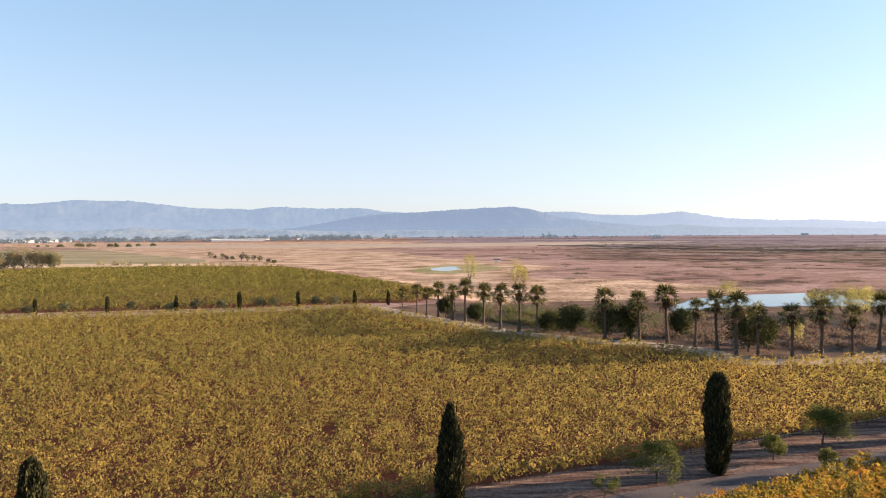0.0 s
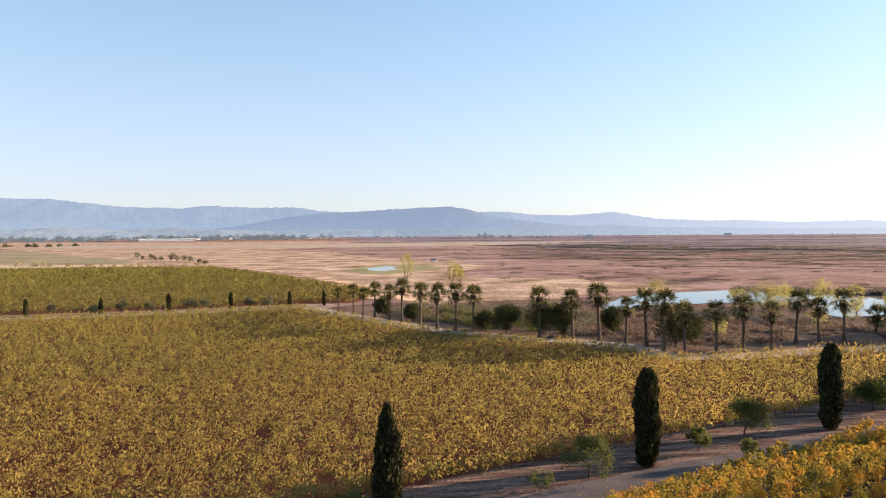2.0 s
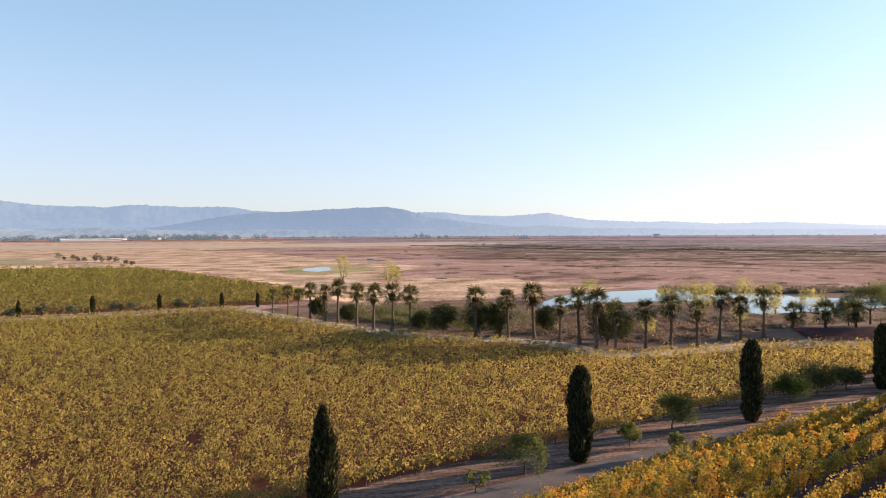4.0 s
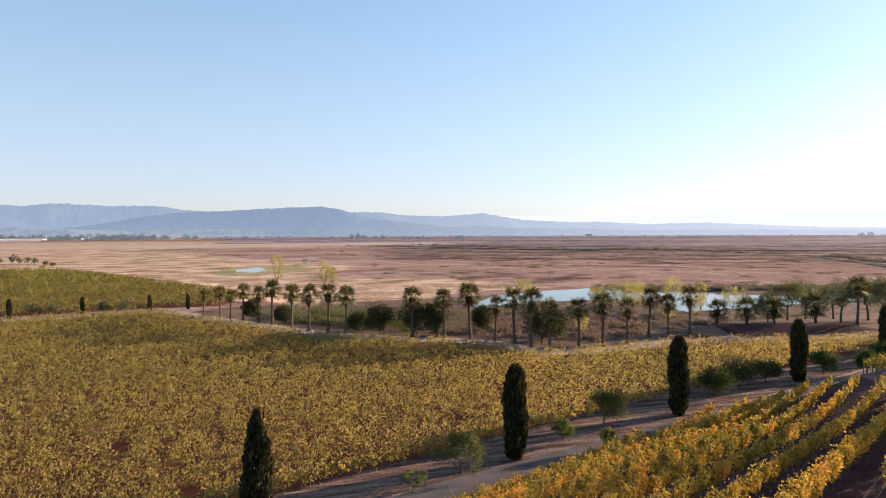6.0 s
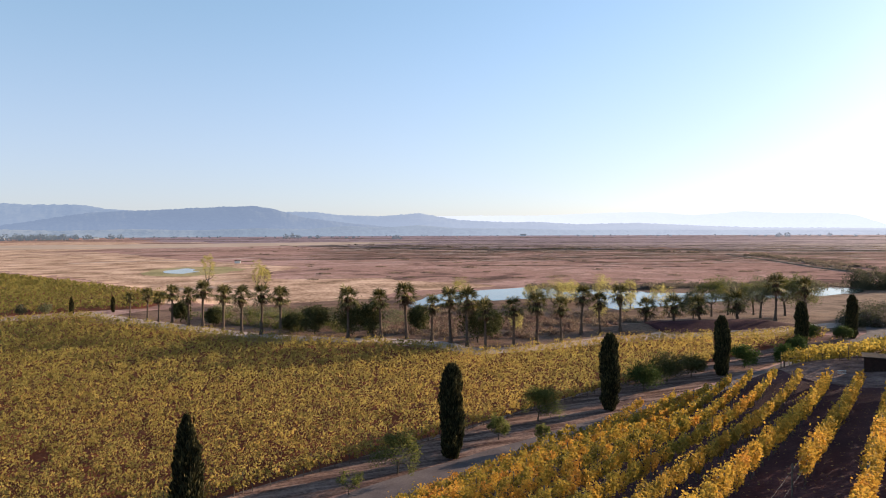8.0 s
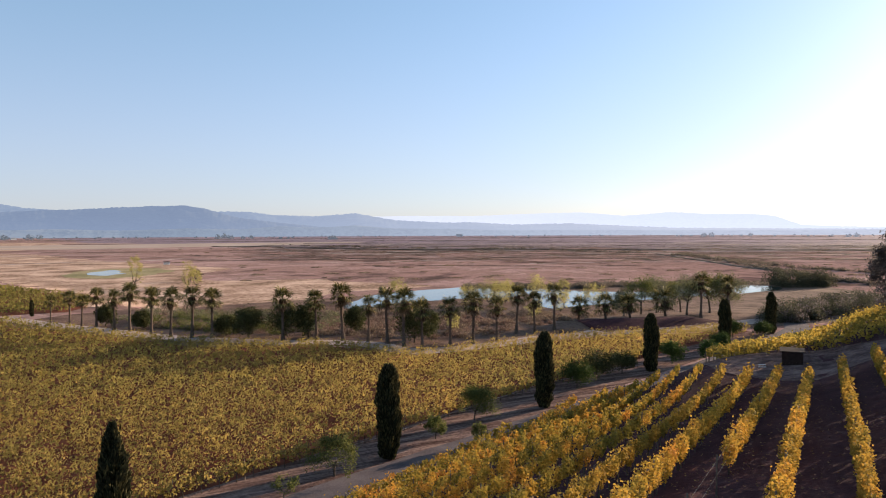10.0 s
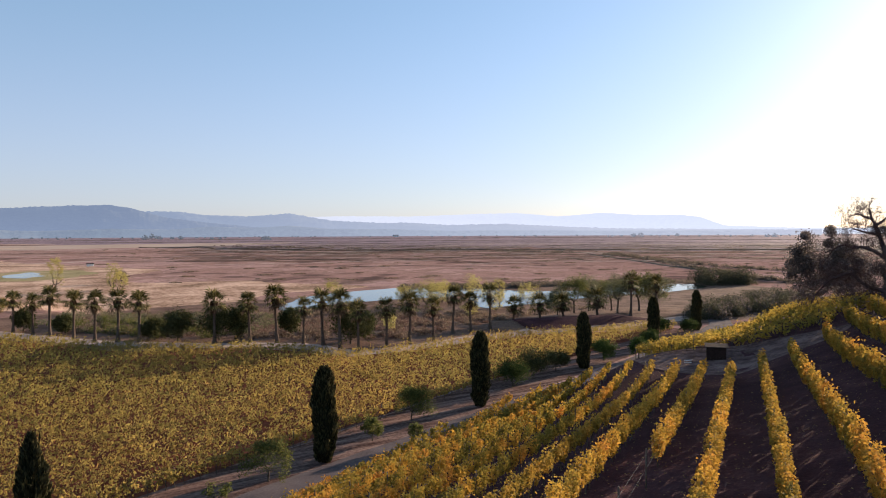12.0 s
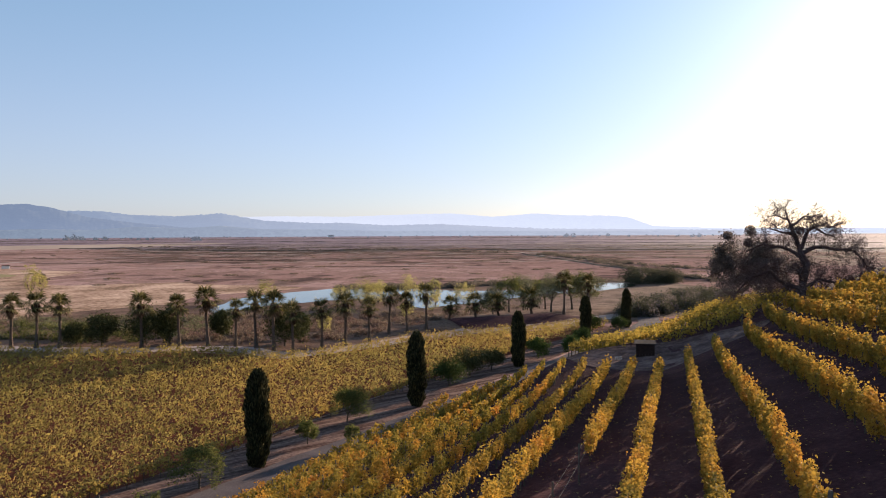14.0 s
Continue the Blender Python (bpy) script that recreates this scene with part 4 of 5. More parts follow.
for src in (*kinds, low_palm):
    for o in (*src.children_recursive, src):
        bpy.data.objects.remove(o)


def branch(solid, tips, p, d, length, r, depth, rnd, spread=0.6, lift=0.15, sides=6, twist=0.35):
    """Grows one limb and its offshoots; tips gathers the ends."""
    pts, rad = [p], [r]
    n = 4
    for i in range(n):
        d = (d + Vector((rnd.uniform(-1, 1), rnd.uniform(-1, 1), rnd.uniform(-1, 1) + lift)) * twist).normalized()
        p = p + d * length / n
        pts.append(p)
        rad.append(r * (1 - 0.45 * (i + 1) / n))
    solid.tube(pts, rad, sides)
    if depth == 0:
        tips.append(p)
        return
    for k in range(rnd.choice((2, 3))):
        j = rnd.choice((2, 3, 4)) if k else 4
        nd = (d + Vector((rnd.uniform(-1, 1), rnd.uniform(-1, 1), rnd.uniform(-0.6, 1))) * spread).normalized()
        branch(solid, tips, pts[j], nd, length * rnd.uniform(0.62, 0.85), rad[j] * 0.72, depth - 1, rnd, spread, lift, max(3, sides - 1), twist)


def tree_meshes(seed, tall, wide, trunk_h, leaf_mat, leaves, size, bark=BARK, depth=3, flat=1.0, clump=0.55, trunk_r=None, fill=20):
    """A broad-leaved tree: trunk and limbs, a crown of leaves in clumps round the limb ends."""
    rnd = random.Random(seed)
    s, tips = Solid(), []
    r = trunk_r or tall * 0.022
    top = Vector((rnd.uniform(-0.1, 0.1) * tall * 0.3, rnd.uniform(-0.1, 0.1) * tall * 0.3, trunk_h))
    s.tube([(0, 0, -0.2), (0, 0, trunk_h * 0.4), top], [r * 1.5, r * 1.1, r], 7)
    for k in range(5):
        a = k * 1.257 + rnd.uniform(-0.4, 0.4)
        up = rnd.uniform(0.35, 1.2)
        d = Vector((math.cos(a), math.sin(a), up)).normalized()
        branch(s, tips, top, d, (tall - trunk_h) * 0.42, r * 0.6, depth - 1, rnd)
    g = np.random.default_rng(seed)
    T = np.array([tuple(t) for t in tips])
    # keep the crown to its size
    mid = np.array([0, 0, (tall + trunk_h) / 2])
    half = np.array([wide / 2, wide / 2, (tall - trunk_h) / 2 * flat])
    ext = np.abs(T - mid).max(0) + 1e-6
    T = mid + (T - mid) * np.minimum(1.2, half / ext)
    for v in s.v:
        k = min(1.0, max(0.0, (v.z - trunk_h) / (tall * 0.2)))
        v.x *= 1 + k * (min(1.0, half[0] / ext[0]) * 0.92 - 1)
        v.y *= 1 + k * (min(1.0, half[1] / ext[1]) * 0.92 - 1)
        v.z = min(v.z, tall * 0.97)
    more = g.normal(size=(fill, 3))
    more = mid + more / np.linalg.norm(more, axis=1)[:, None] * half * (0.45 + 0.5 * g.random((fill, 1)))
    C = np.concatenate([T, more])
    w = g.random(len(C)) + 0.3
    which = g.choice(len(C), leaves, p=w / w.sum())
    cr = clump * wide * 0.25 * (0.6 + 0.8 * g.random(len(C)))
    ball = g.normal(size=(leaves, 3))
    ball *= (g.random(leaves) ** 0.45 / np.linalg.norm(ball, axis=1))[:, None]
    pts = C[which] + ball * cr[which][:, None] * 1.15
    pts[:, 2] = np.maximum(pts[:, 2], trunk_h * 0.35)
    return (("trunk", s.mesh("tree_trunk", bark)), ("crown", quad_mesh("tree_crown", leaf_quads(pts, size * (0.7 + 0.6 * g.random(leaves))), leaf_mat)))


def plant(name, x, y, label, category, group, **kw):
    return thing(name, tree_meshes(**kw), x, y, label, category, group, random.uniform(0, 360))


# small orchard trees on the strip
for k, (x, y, h, w, n, what) in enumerate([(16.5, 53.7, 3.3, 4.0, 4800, "leaning"), (28.1, 59.0, 2.4, 2.0, 4200, "young"), (34.6, 63.2, 3.4, 4.2, 7500, "loose"), (11.7, 50.6, 1.9, 1.9, 900, "low"), (31.0, 55.6, 2.3, 1.5, 1800, "upright"), (-2.0, 46.8, 2.2, 2.6, 2200, "low")]):
    plant("orchard_tree", x, y, what + " small green orchard tree on the dry strip", "orchard tree", "orchard trees on the strip", seed=20 + k, tall=h, wide=w, trunk_h=h * 0.28, leaf_mat=OLIVE_LEAF, leaves=n, size=0.13, clump=0.62, fill=18)
for k, (x, y, h, w) in enumerate([(53.2, 70.4, 3.2, 4.4), (59.2, 73.6, 3.5, 5.4), (63.8, 74.4, 3.1, 3.6), (75.3, 76.8, 3.2, 3.6), (81.0, 75.2, 3.3, 3.0), (90.5, 81.5, 3.0, 3.0), (104, 91, 3.2, 3.2), (109, 88.5, 2.6, 3.4)]):
    plant("citrus_tree", x, y, "round dense dark green tree beside the gravel road", "citrus tree", "round trees along the road", seed=40 + k, tall=h, wide=w, trunk_h=h * 0.3, leaf_mat=DARK_LEAF if k in (1, 2) else GREEN_LEAF, leaves=4500,
          size=0.19, clump=0.72, fill=60)
# dark evergreens behind the palms
for k, (x, y, h, w) in enumerate([(21.0, 136.5, 4.2, 4.5), (24.2, 131.8, 6.0, 5.5), (31.0, 129.5, 6.4, 7.0), (34.4, 127.5, 6.8, 4.5), (44.0, 128.0, 5.4, 4.2), (49.5, 112.5, 7.0, 6.8), (54, 116, 5.0, 4.0), (0.5, 163, 5.0, 4.0), (7, 156, 3.6, 3.5)]):
    plant("evergreen_oak", x, y, "dense dark evergreen tree behind the palm row", "evergreen tree", "dark trees behind the palms", seed=60 + k, tall=h, wide=w, trunk_h=h * 0.15, leaf_mat=DARK_LEAF, leaves=6000, size=0.3, clump=0.75, fill=60)
# thin yellowing willows by the water
for k, (x, y, h, w) in enumerate([(11.8, 307.6, 13.0, 6.5), (29.5, 283.9, 11, 6.0), (33, 287, 8, 4.5), (84.4, 205, 7.0, 6), (98, 170, 8.6, 7), (103, 172, 7.6, 6), (112, 166, 9.0, 7), (118, 162.4, 8.3, 4), (108, 150, 5, 5), (95, 143, 4.0, 4), (62, 122, 4.2, 3), (92, 172, 6.5, 6), (107, 176, 7.5, 6), (125, 158, 6.5, 6)]):
    plant("willow_tree", x, y, "sparse yellow-green willow losing leaves by the water", "willow", "willows by the ponds", seed=80 + k, tall=h, wide=w, trunk_h=h * 0.08, leaf_mat=YELLOW_LEAF, leaves=int(300 * h), size=0.24, clump=0.42, depth=3, fill=60)
# grove at the pond's end
for k, (x, y, h, w) in enumerate([(119.6, 132.5, 8.9, 7), (126, 134, 9.3, 7), (129.6, 129.5, 8.4, 7), (122.6, 120.5, 9.2, 6), (130.8, 121.3, 9.6, 7), (134, 118.4, 9.0, 7), (138, 124, 8.6, 7), (112, 130, 6.5, 5)]):
    plant("grove_tree", x, y, "olive-green tree with bare lower trunk near the pond", "tree", "grove near the pond", seed=100 + k, tall=h, wide=w, trunk_h=h * 0.34, leaf_mat=SHRUB_LEAF if k % 2 else OLIVE_LEAF, leaves=4200, size=0.28, clump=0.7, fill=30)
plant("marsh_oak", 36.4, 319.0, "small round brown tree standing alone in straw", "tree", "", seed=130, tall=5.8, wide=5.2, trunk_h=1.2, leaf_mat=DUSK_LEAF, leaves=1400, size=0.34)


# ---- the bare old oak and the evergreen oak behind it ----
OAK = at_row(92.4, -14.5)


def bare_oak():
    root = tagged(new("old_oak"), "large gnarled bare oak with twisting limbs on the hill", "oak tree")
    rnd = random.Random(5)
    s, tips = Solid(), []
    # limbs in the oak's own frame: along the row side, away, up
    limbs = [([(0.3, 0, -0.5), (0.2, 0, 1.6), (0.1, 0.1, 3.4), (0.5, 0, 5.4), (-0.3, 0, 7.2)], 0.62, 0.42),
             ([(-0.3, 0, 7.2), (-0.9, 0.2, 8.6), (-1.2, 0.2, 9.8), (-1.9, 0, 11.2), (-2.3, 0, 12.6)], 0.34, 0.1),
             ([(-1.1, 0.2, 9.4), (-2.6, 0.3, 9.7), (-4.4, 0.2, 10.3)], 0.18, 0.07),
             ([(-1.5, 0, 10.6), (0.2, -0.3, 11.6), (1.8, 0, 11.9)], 0.18, 0.06),
             ([(-1.8, 0, 11.2), (-3.4, 0.2, 12.0), (-4.6, 0, 11.6)], 0.13, 0.05),
             ([(-0.3, 0, 7.3), (0.3, -0.3, 9.0), (0.6, -0.2, 9.9), (1.8, 0, 10.5), (3.4, 0.2, 10.4), (5.0, 0.2, 10.9)], 0.3, 0.08),
             ([(1.2, -0.1, 10.3), (2.8, -0.3, 9.6), (4.2, 0.1, 8.9)], 0.17, 0.06),
             ([(-0.2, 0, 7.0), (1.8, 0.2, 7.8), (4.2, 0.3, 7.5), (6.4, 0.2, 7.3), (7.2, 0, 6.2)], 0.3, 0.09),
             ([(-0.1, 0, 6.4), (-1.8, 0.2, 7.6), (-3.8, -0.2, 7.8), (-5.2, 0, 8.2), (-7.6, 0.1, 7.0)], 0.27, 0.08),
             ([(0.1, 0, 2.2), (-2.2, 0.3, 2.8), (-4.4, 0.4, 4.6), (-6.8, 0.2, 3.8), (-8.6, 0, 1.6), (-9.8, 0, -0.6)], 0.34, 0.08),
             ([(0.1, 0, 1.8), (-2.0, -0.6, 2.2), (-3.6, -0.9, 1.2), (-4.2, -0.9, 1.9)], 0.2, 0.07),
             ([(0.2, 0, 2.4), (2.2, 0.3, 3.6), (4.2, 0.4, 3.2), (6.2, 0.2, 3.0), (8.4, 0, 4.4)], 0.26, 0.07),
             ([(-4.2, 0.4, 4.4), (-5.4, 0.9, 3.2), (-6.2, 0.9, 0.9)], 0.12, 0.04), ([(4.0, 0.4, 3.2), (5.0, 0.7, 2.2), (5.6, 0.9, 0.5)], 0.11, 0.04), ([(-6.4, 0, 7.6), (-7.8, 0.4, 5.6), (-8.2, 0.6, 3.6)], 0.1, 0.03),
             ([(2.2, 0.2, 3.5), (2.8, -0.8, 1.9), (3.4, -1.0, 0.4)], 0.1, 0.03), ([(6.8, 0.1, 6.8), (8.2, 0.3, 5.2), (8.8, 0.5, 3.4)], 0.09, 0.03),
             ([(0, 0.2, 3.6), (0.6, 2.0, 4.6), (0.2, 4.0, 5.2)], 0.26, 0.1), ([(0, -0.2, 3.6), (-0.6, -2.0, 4.4), (-0.2, -4.0, 5.2)], 0.26, 0.1)]
    for pts, r0, r1 in limbs:
        fine = []
        V = [Vector(p) for p in pts]
        for i in range(len(V) - 1):
            for k in range(4):
                p = V[i].lerp(V[i + 1], k / 4)
                fine.append(p + Vector(noise.noise_vector(p * 0.9)) * 0.22 * (0 if i == 0 and k == 0 else 1))
        fine.append(V[-1])
        rad = [r0 + (r1 - r0) * i / (len(fine) - 1) for i in range(len(fine))]
        s = Solid()
        s.tube(fine, rad, 7)
        for i in range(3 if len(fine) > 8 else 2, len(fine), 1):
            if rad[i] > 0.45 or fine[i].z < 2.2 and rad[i] > 0.3:
                continue
            d = (fine[i] - fine[i - 1]).normalized()
            for k in range(2):
                nd = (d * 0.7 + Vector((rnd.uniform(-1, 1), rnd.uniform(-1, 1), rnd.uniform(-0.5, 1.0)))).normalized()
                branch(s, tips, fine[i], nd, rnd.uniform(0.8, 1.3), min(0.07, rad[i] * 0.32), 2, rnd, 0.9, 0.1, 3, 0.55)
        put("trunk" if r0 > 0.5 else "limb", s.mesh("oak_limb", OAK_BARK), root)
    g = np.random.default_rng(3)
    T = np.array([tuple(t) for t in tips])
    c = np.repeat(T, 12, 0) + g.normal(size=(len(T) * 12, 3)) * [0.32, 0.32, 0.36] - [0, 0, 0.12]
    put("twig_haze", quad_mesh("oak_twigs", leaf_quads(c, 0.8 * (0.5 + g.random(len(c))), ratio=0.034), TWIG), root)
    root.matrix_basis = pose(OAK[0], OAK[1], gz(*OAK) - 0.6, 0, 0, -64.2) @ Matrix.Diagonal((0.83, 0.83, 0.92, 1))


bare_oak()
for k, (s, l, h, w) in enumerate([(134.4, -11.2, 17.6, 8.6), (136, -16.5, 13.5, 8.0)]):
    x, y = at_row(s, l)
    plant("evergreen_oak", x, y, "broad dusky evergreen oak behind the bare oak", "evergreen tree", "", seed=145 + k, tall=h, wide=w, trunk_h=h * 0.3, leaf_mat=OAK_LEAF, leaves=18000, size=0.34, clump=0.56, fill=24)


def bramble():
    """Leafless scrub round the old oak's foot: many thin arching canes."""
    g = np.random.default_rng(44)
    out = []
    for k in range(34):
        s, l = 95 + g.normal() * 3.5, g.uniform(-22, -6.5)
        x, y = at_row(s, l)
        r, h, n = g.uniform(1.2, 2.6), g.uniform(1.6, 4.2), 170
        a, f = g.random(n) * 6.283, g.random(n)
        q = r * np.sin(f * 2.2) * g.random(n) ** 0.5
        c = np.stack([x + q * np.cos(a), y + q * np.sin(a), gz(x, y) + f * h], 1)
        lean = np.stack([np.cos(a) * 0.8, np.sin(a) * 0.8, 1.0 - 0.9 * f], 1)
        out.append(leaf_quads(c, 0.55 + 0.6 * g.random(n), 0.6, 0.05, lean))
    tagged(new("bramble", quad_mesh("bramble", np.concatenate(out), BRAMBLE)), "leafless brown scrub round the foot of the old oak", "scrub", kind="stuff")


bramble()


# ---- brush, litter: uncountable ----
def brush(name, spots, material, label, per, size, tall):
    """Low bushes at (x, y, radius)."""
    out = []
    for x, y, r in spots:
        n = int(per * max(r, 0.6))
        d = rng.normal(size=(n, 3))
        d *= (rng.random(n) ** 0.4 / np.linalg.norm(d, axis=1))[:, None] * np.array([r, r, tall * r * 0.7])
        d[:, 2] = np.abs(d[:, 2])
        out.append(d + [x, y, gz(x, y) + 0.05])
    c = np.concatenate(out)
    tagged(new(name, quad_mesh(name, leaf_quads(c, size * (0.6 + 0.8 * rng.random(len(c)))), material)), label, "brush", kind="stuff")


def scatter(n, poly, lo, hi):
    P = np.array(poly)
    x, y = rng.uniform(P[:, 0].min(), P[:, 0].max(), n * 4), rng.uniform(P[:, 1].min(), P[:, 1].max(), n * 4)
    k = np.where(inside(x, y, poly))[0][:n]
    return [(x[i], y[i], rng.uniform(lo, hi)) for i in k]


brush("dry_brush", scatter(420, [(5, 160), (22, 140), (50, 116), (62, 112), (80, 118), (100, 128), (110, 140), (60, 175), (20, 200)], 0.7, 2.2), TAN_LEAF, "tan dry brush and weeds behind the palms", 74, 0.32, 0.85)
brush("reddish_brush", scatter(170, [(14, 152), (36, 128), (60, 113), (82, 119), (104, 130), (108, 142), (62, 160), (30, 170)], 0.8, 2.4), REED_LEAF, "reddish-brown dry weeds under the palms", 90, 0.3, 0.8)
brush("green_brush", scatter(150, [(-4, 176), (6, 158), (20, 142), (33, 131), (46, 138), (54, 172), (20, 200)], 0.8, 2.3), SHRUB_LEAF, "dull green shrubs behind the palms", 140, 0.26, 1.2)
brush("olive_bushes", scatter(46, [(0, 168), (20, 140), (33, 131), (40, 140), (30, 158), (12, 176)], 1.0, 2.0), OLIVE_LEAF, "olive-green bushes behind the palm row", 160, 0.26, 1.5)
brush("shore_brush", scatter(120, [(62, 172), (80, 178), (96, 180), (104, 143), (118, 142), (135, 146), (128, 136), (100, 134), (84, 150)], 0.7, 1.7), TAN_LEAF, "dry weeds along the near shore of the ponds", 60, 0.3, 1.0)
brush("reed_bank", scatter(150, [(120, 222), (136, 222), (160, 205), (206, 196), (232, 190), (232, 198), (200, 212), (150, 232), (122, 236)], 1.5, 3.0), DUSK_LEAF, "dull brown reeds along the far shore", 80, 0.45, 1.0)
brush("hedge_shrubs", scatter(120, [(126, 103), (130, 98), (147, 101), (165, 103), (192, 112), (188, 122), (160, 119), (140, 112)], 1.2, 2.6), BUSH_LEAF, "grey-green shrubs at the foot of the hill", 150, 0.34, 2.5)
brush("hedge_brush", scatter(90, [(126, 103), (130, 98), (147, 101), (165, 103), (192, 112), (188, 122), (160, 119), (140, 112)], 1.2, 2.4), OAK_LEAF, "brown bushes among the shrubs at the foot of the hill", 150, 0.34, 2.2)
brush("shore_tree_clump", scatter(26, [(225, 172), (246, 168), (252, 178), (232, 190)], 2.2, 4.2), BUSH_LEAF, "dark shrubs at the pond's end", 240, 0.42, 2.7)
for k, (x, y, h) in enumerate([(-102.8, 171.5, 2.6), (-95.4, 174.5, 3.0), (-80.4, 178.5, 3.0), (-70.5, 180.0, 2.4), (-64.5, 180.6, 3.3), (-58.1, 181.6, 2.9), (-48.9, 183.6, 2.9), (-45.0, 184.6, 3.0), (-34.6, 187, 3.1), (-29.7, 188.4, 2.6), (-113, 169.5, 2.6)]):
    plant("track_shrub", x, y, "low green shrub beside the track between vineyards", "shrub", "shrubs along the field track", seed=300 + k, tall=h, wide=2.4 if k % 3 else 3.2, trunk_h=0.5, leaf_mat=SHRUB_LEAF if k % 2 else BUSH_LEAF, leaves=900, size=0.3, clump=0.8, fill=14)
# yellowing trees at the far corner of the vineyard
for k, (x, y, h, w) in enumerate([(-272, 415, 11.5, 12), (-263, 419, 13.5, 12), (-255, 413, 11, 10), (-249, 412, 14.5, 12), (-244, 418, 12.5, 11), (-238, 411, 11, 10), (-233, 414, 12.5, 10), (-229, 408, 9.5, 8), (-258, 404, 7.5, 8), (-280, 408, 12, 12)]):
    plant("autumn_tree", x, y, "yellowing tree behind the far vineyard", "tree", "yellowing trees behind the vineyard", seed=330 + k, tall=h, wide=w, trunk_h=h * 0.05, leaf_mat=(AUTUMN_LEAF, SHRUB_LEAF, AUTUMN_LEAF)[k % 3], leaves=2600, size=0.55, clump=0.6, fill=50)
# small dark trees along the marsh edge
for k, (x, y, h) in enumerate([(-205.9, 615, 6.5), (-199, 606, 3.0), (-185.9, 585, 5.2), (-181, 580, 4.2), (-173.4, 571, 3.4), (-162, 557, 4.0), (-154, 546, 4.6), (-145, 532, 5.4), (-138, 522, 5.6), (-123.4, 490, 3.8), (-118, 484, 3.6), (-170, 590, 6.0)]):
    plant("marsh_tree", x, y, "small brown-green tree at the marsh edge", "tree", "small trees at the marsh edge", seed=350 + k, tall=h, wide=h * 0.85, trunk_h=h * 0.2, leaf_mat=DUSK_LEAF if k % 2 else SHRUB_LEAF, leaves=500, size=0.55, clump=0.7, fill=16)
brush("hedgerow", [(-250 + 7 * k + rng.uniform(-3, 3), 498 - 3.0 * k + 5 * rng.random(), rng.uniform(1.2, 2.8)) for k in range(22)], AUTUMN_LEAF, "straw-coloured bushes behind the far vines", 70, 0.7, 2.2)
brush("field_brush", [(-775 + 14 * k + rng.uniform(-6, 6), 1330 + rng.uniform(-60, 50), rng.uniform(3.0, 6.5)) for k in range(16)], SHRUB_LEAF, "brush line between the far fields", 30, 2.2, 1.5)

hx, hy = rng.uniform(5, 82, 17000), rng.uniform(-40, 26, 17000)
px, py = hx * ROW[0] + hy * SIDE[0], hx * ROW[1] + hy * SIDE[1]
q = leaf_quads(np.stack([px, py, ground_z(px, py) + 0.19], 1), 0.1 + 0.06 * rng.random(17000))
q[:, :, 2] = (q[:, :, 2] - q[:, :, 2].mean(1)[:, None]) * 0.25 + q[:, :, 2].mean(1)[:, None]
tagged(new("leaf_litter", quad_mesh("leaf_litter", q, LITTER)), "fallen brown and yellow leaves between vine rows", "leaf litter", kind="stuff")


def hose():
    """A pale irrigation hose lying along the edge of the field."""
    line = [(18, 59.6), (24.7, 62.3), (32.4, 65.9), (40, 69.5), (49.5, 73.7), (58, 76.2)]
    pts = []
    for (x0, y0), (x1, y1) in zip(line, line[1:]):
        for k in range(6):
            x, y = x0 + (x1 - x0) * k / 6, y0 + (y1 - y0) * k / 6 + 0.12 * math.sin(x0 + k)
            pts.append((x, y, gz(x, y) + 0.12))
    tagged(new("irrigation_hose", Solid().tube(pts, [0.045] * len(pts), 6).mesh("irrigation_hose", DIRT, True)), "pale irrigation hose lying along the field's edge", "hose")


hose()


# ---- sheds, barns ----
def shed():
    x, y = at_row(72.6, 2.8)
    root = tagged(new("pump_shed"), "small dark wooden shed with a flat sloping roof", "shed")
    for i in range(7):
        for face in (0, 1):
            u = -1.2 + i * 0.4
            b = Solid().box(u + 0.01, -1.0 - 0.03, 0, u + 0.39, -0.97, 2.0) if face == 0 else Solid().box(u + 0.01, 0.97, 0, u + 0.39, 1.0, 2.15)
            if i < 6:
                put("board", b.mesh("board", SHED_WOOD), root)
    for sx in (-1.2, 1.17):
        put("side_wall", Solid().box(sx, -0.96, 0, sx + 0.03, 0.96, 2.05).mesh("side_wall", SHED_WOOD), root)
    roof = put("roof", Solid().box(-1.45, -1.25, 0, 1.45, 1.25, 0.08).mesh("roof", SHED_ROOF), root)
    roof.matrix_local = pose(0, 0, 2.14, 4, 0, 0)
    root.matrix_basis = pose(x, y, gz(x, y) - 0.1, 0, 0, -50) @ Matrix.Scale(0.73, 4)


shed()


def pipe_stand():
    x, y = at_row(70.0, 5.2)
    root = tagged(new("pipe_stand"), "small pale metal pipe stand beside the shed", "pipe stand")
    for k, xx in enumerate((-0.5, 0.5)):
        put("leg", Solid().tube([(xx, 0, -0.1), (xx, 0, 1.2)], [0.05, 0.05], 6).mesh("leg", WIRE), root)
    for k, zz in enumerate((0.75, 1.2)):
        put("pipe", Solid().tube([(-0.75, 0, zz), (0.75, 0, zz + 0.08)], [0.07, 0.07], 8).mesh("pipe", WHITE), root)
    root.matrix_basis = pose(x, y, gz(x, y), 0, 0, -40) @ Matrix.Scale(0.45, 4)


pipe_stand()


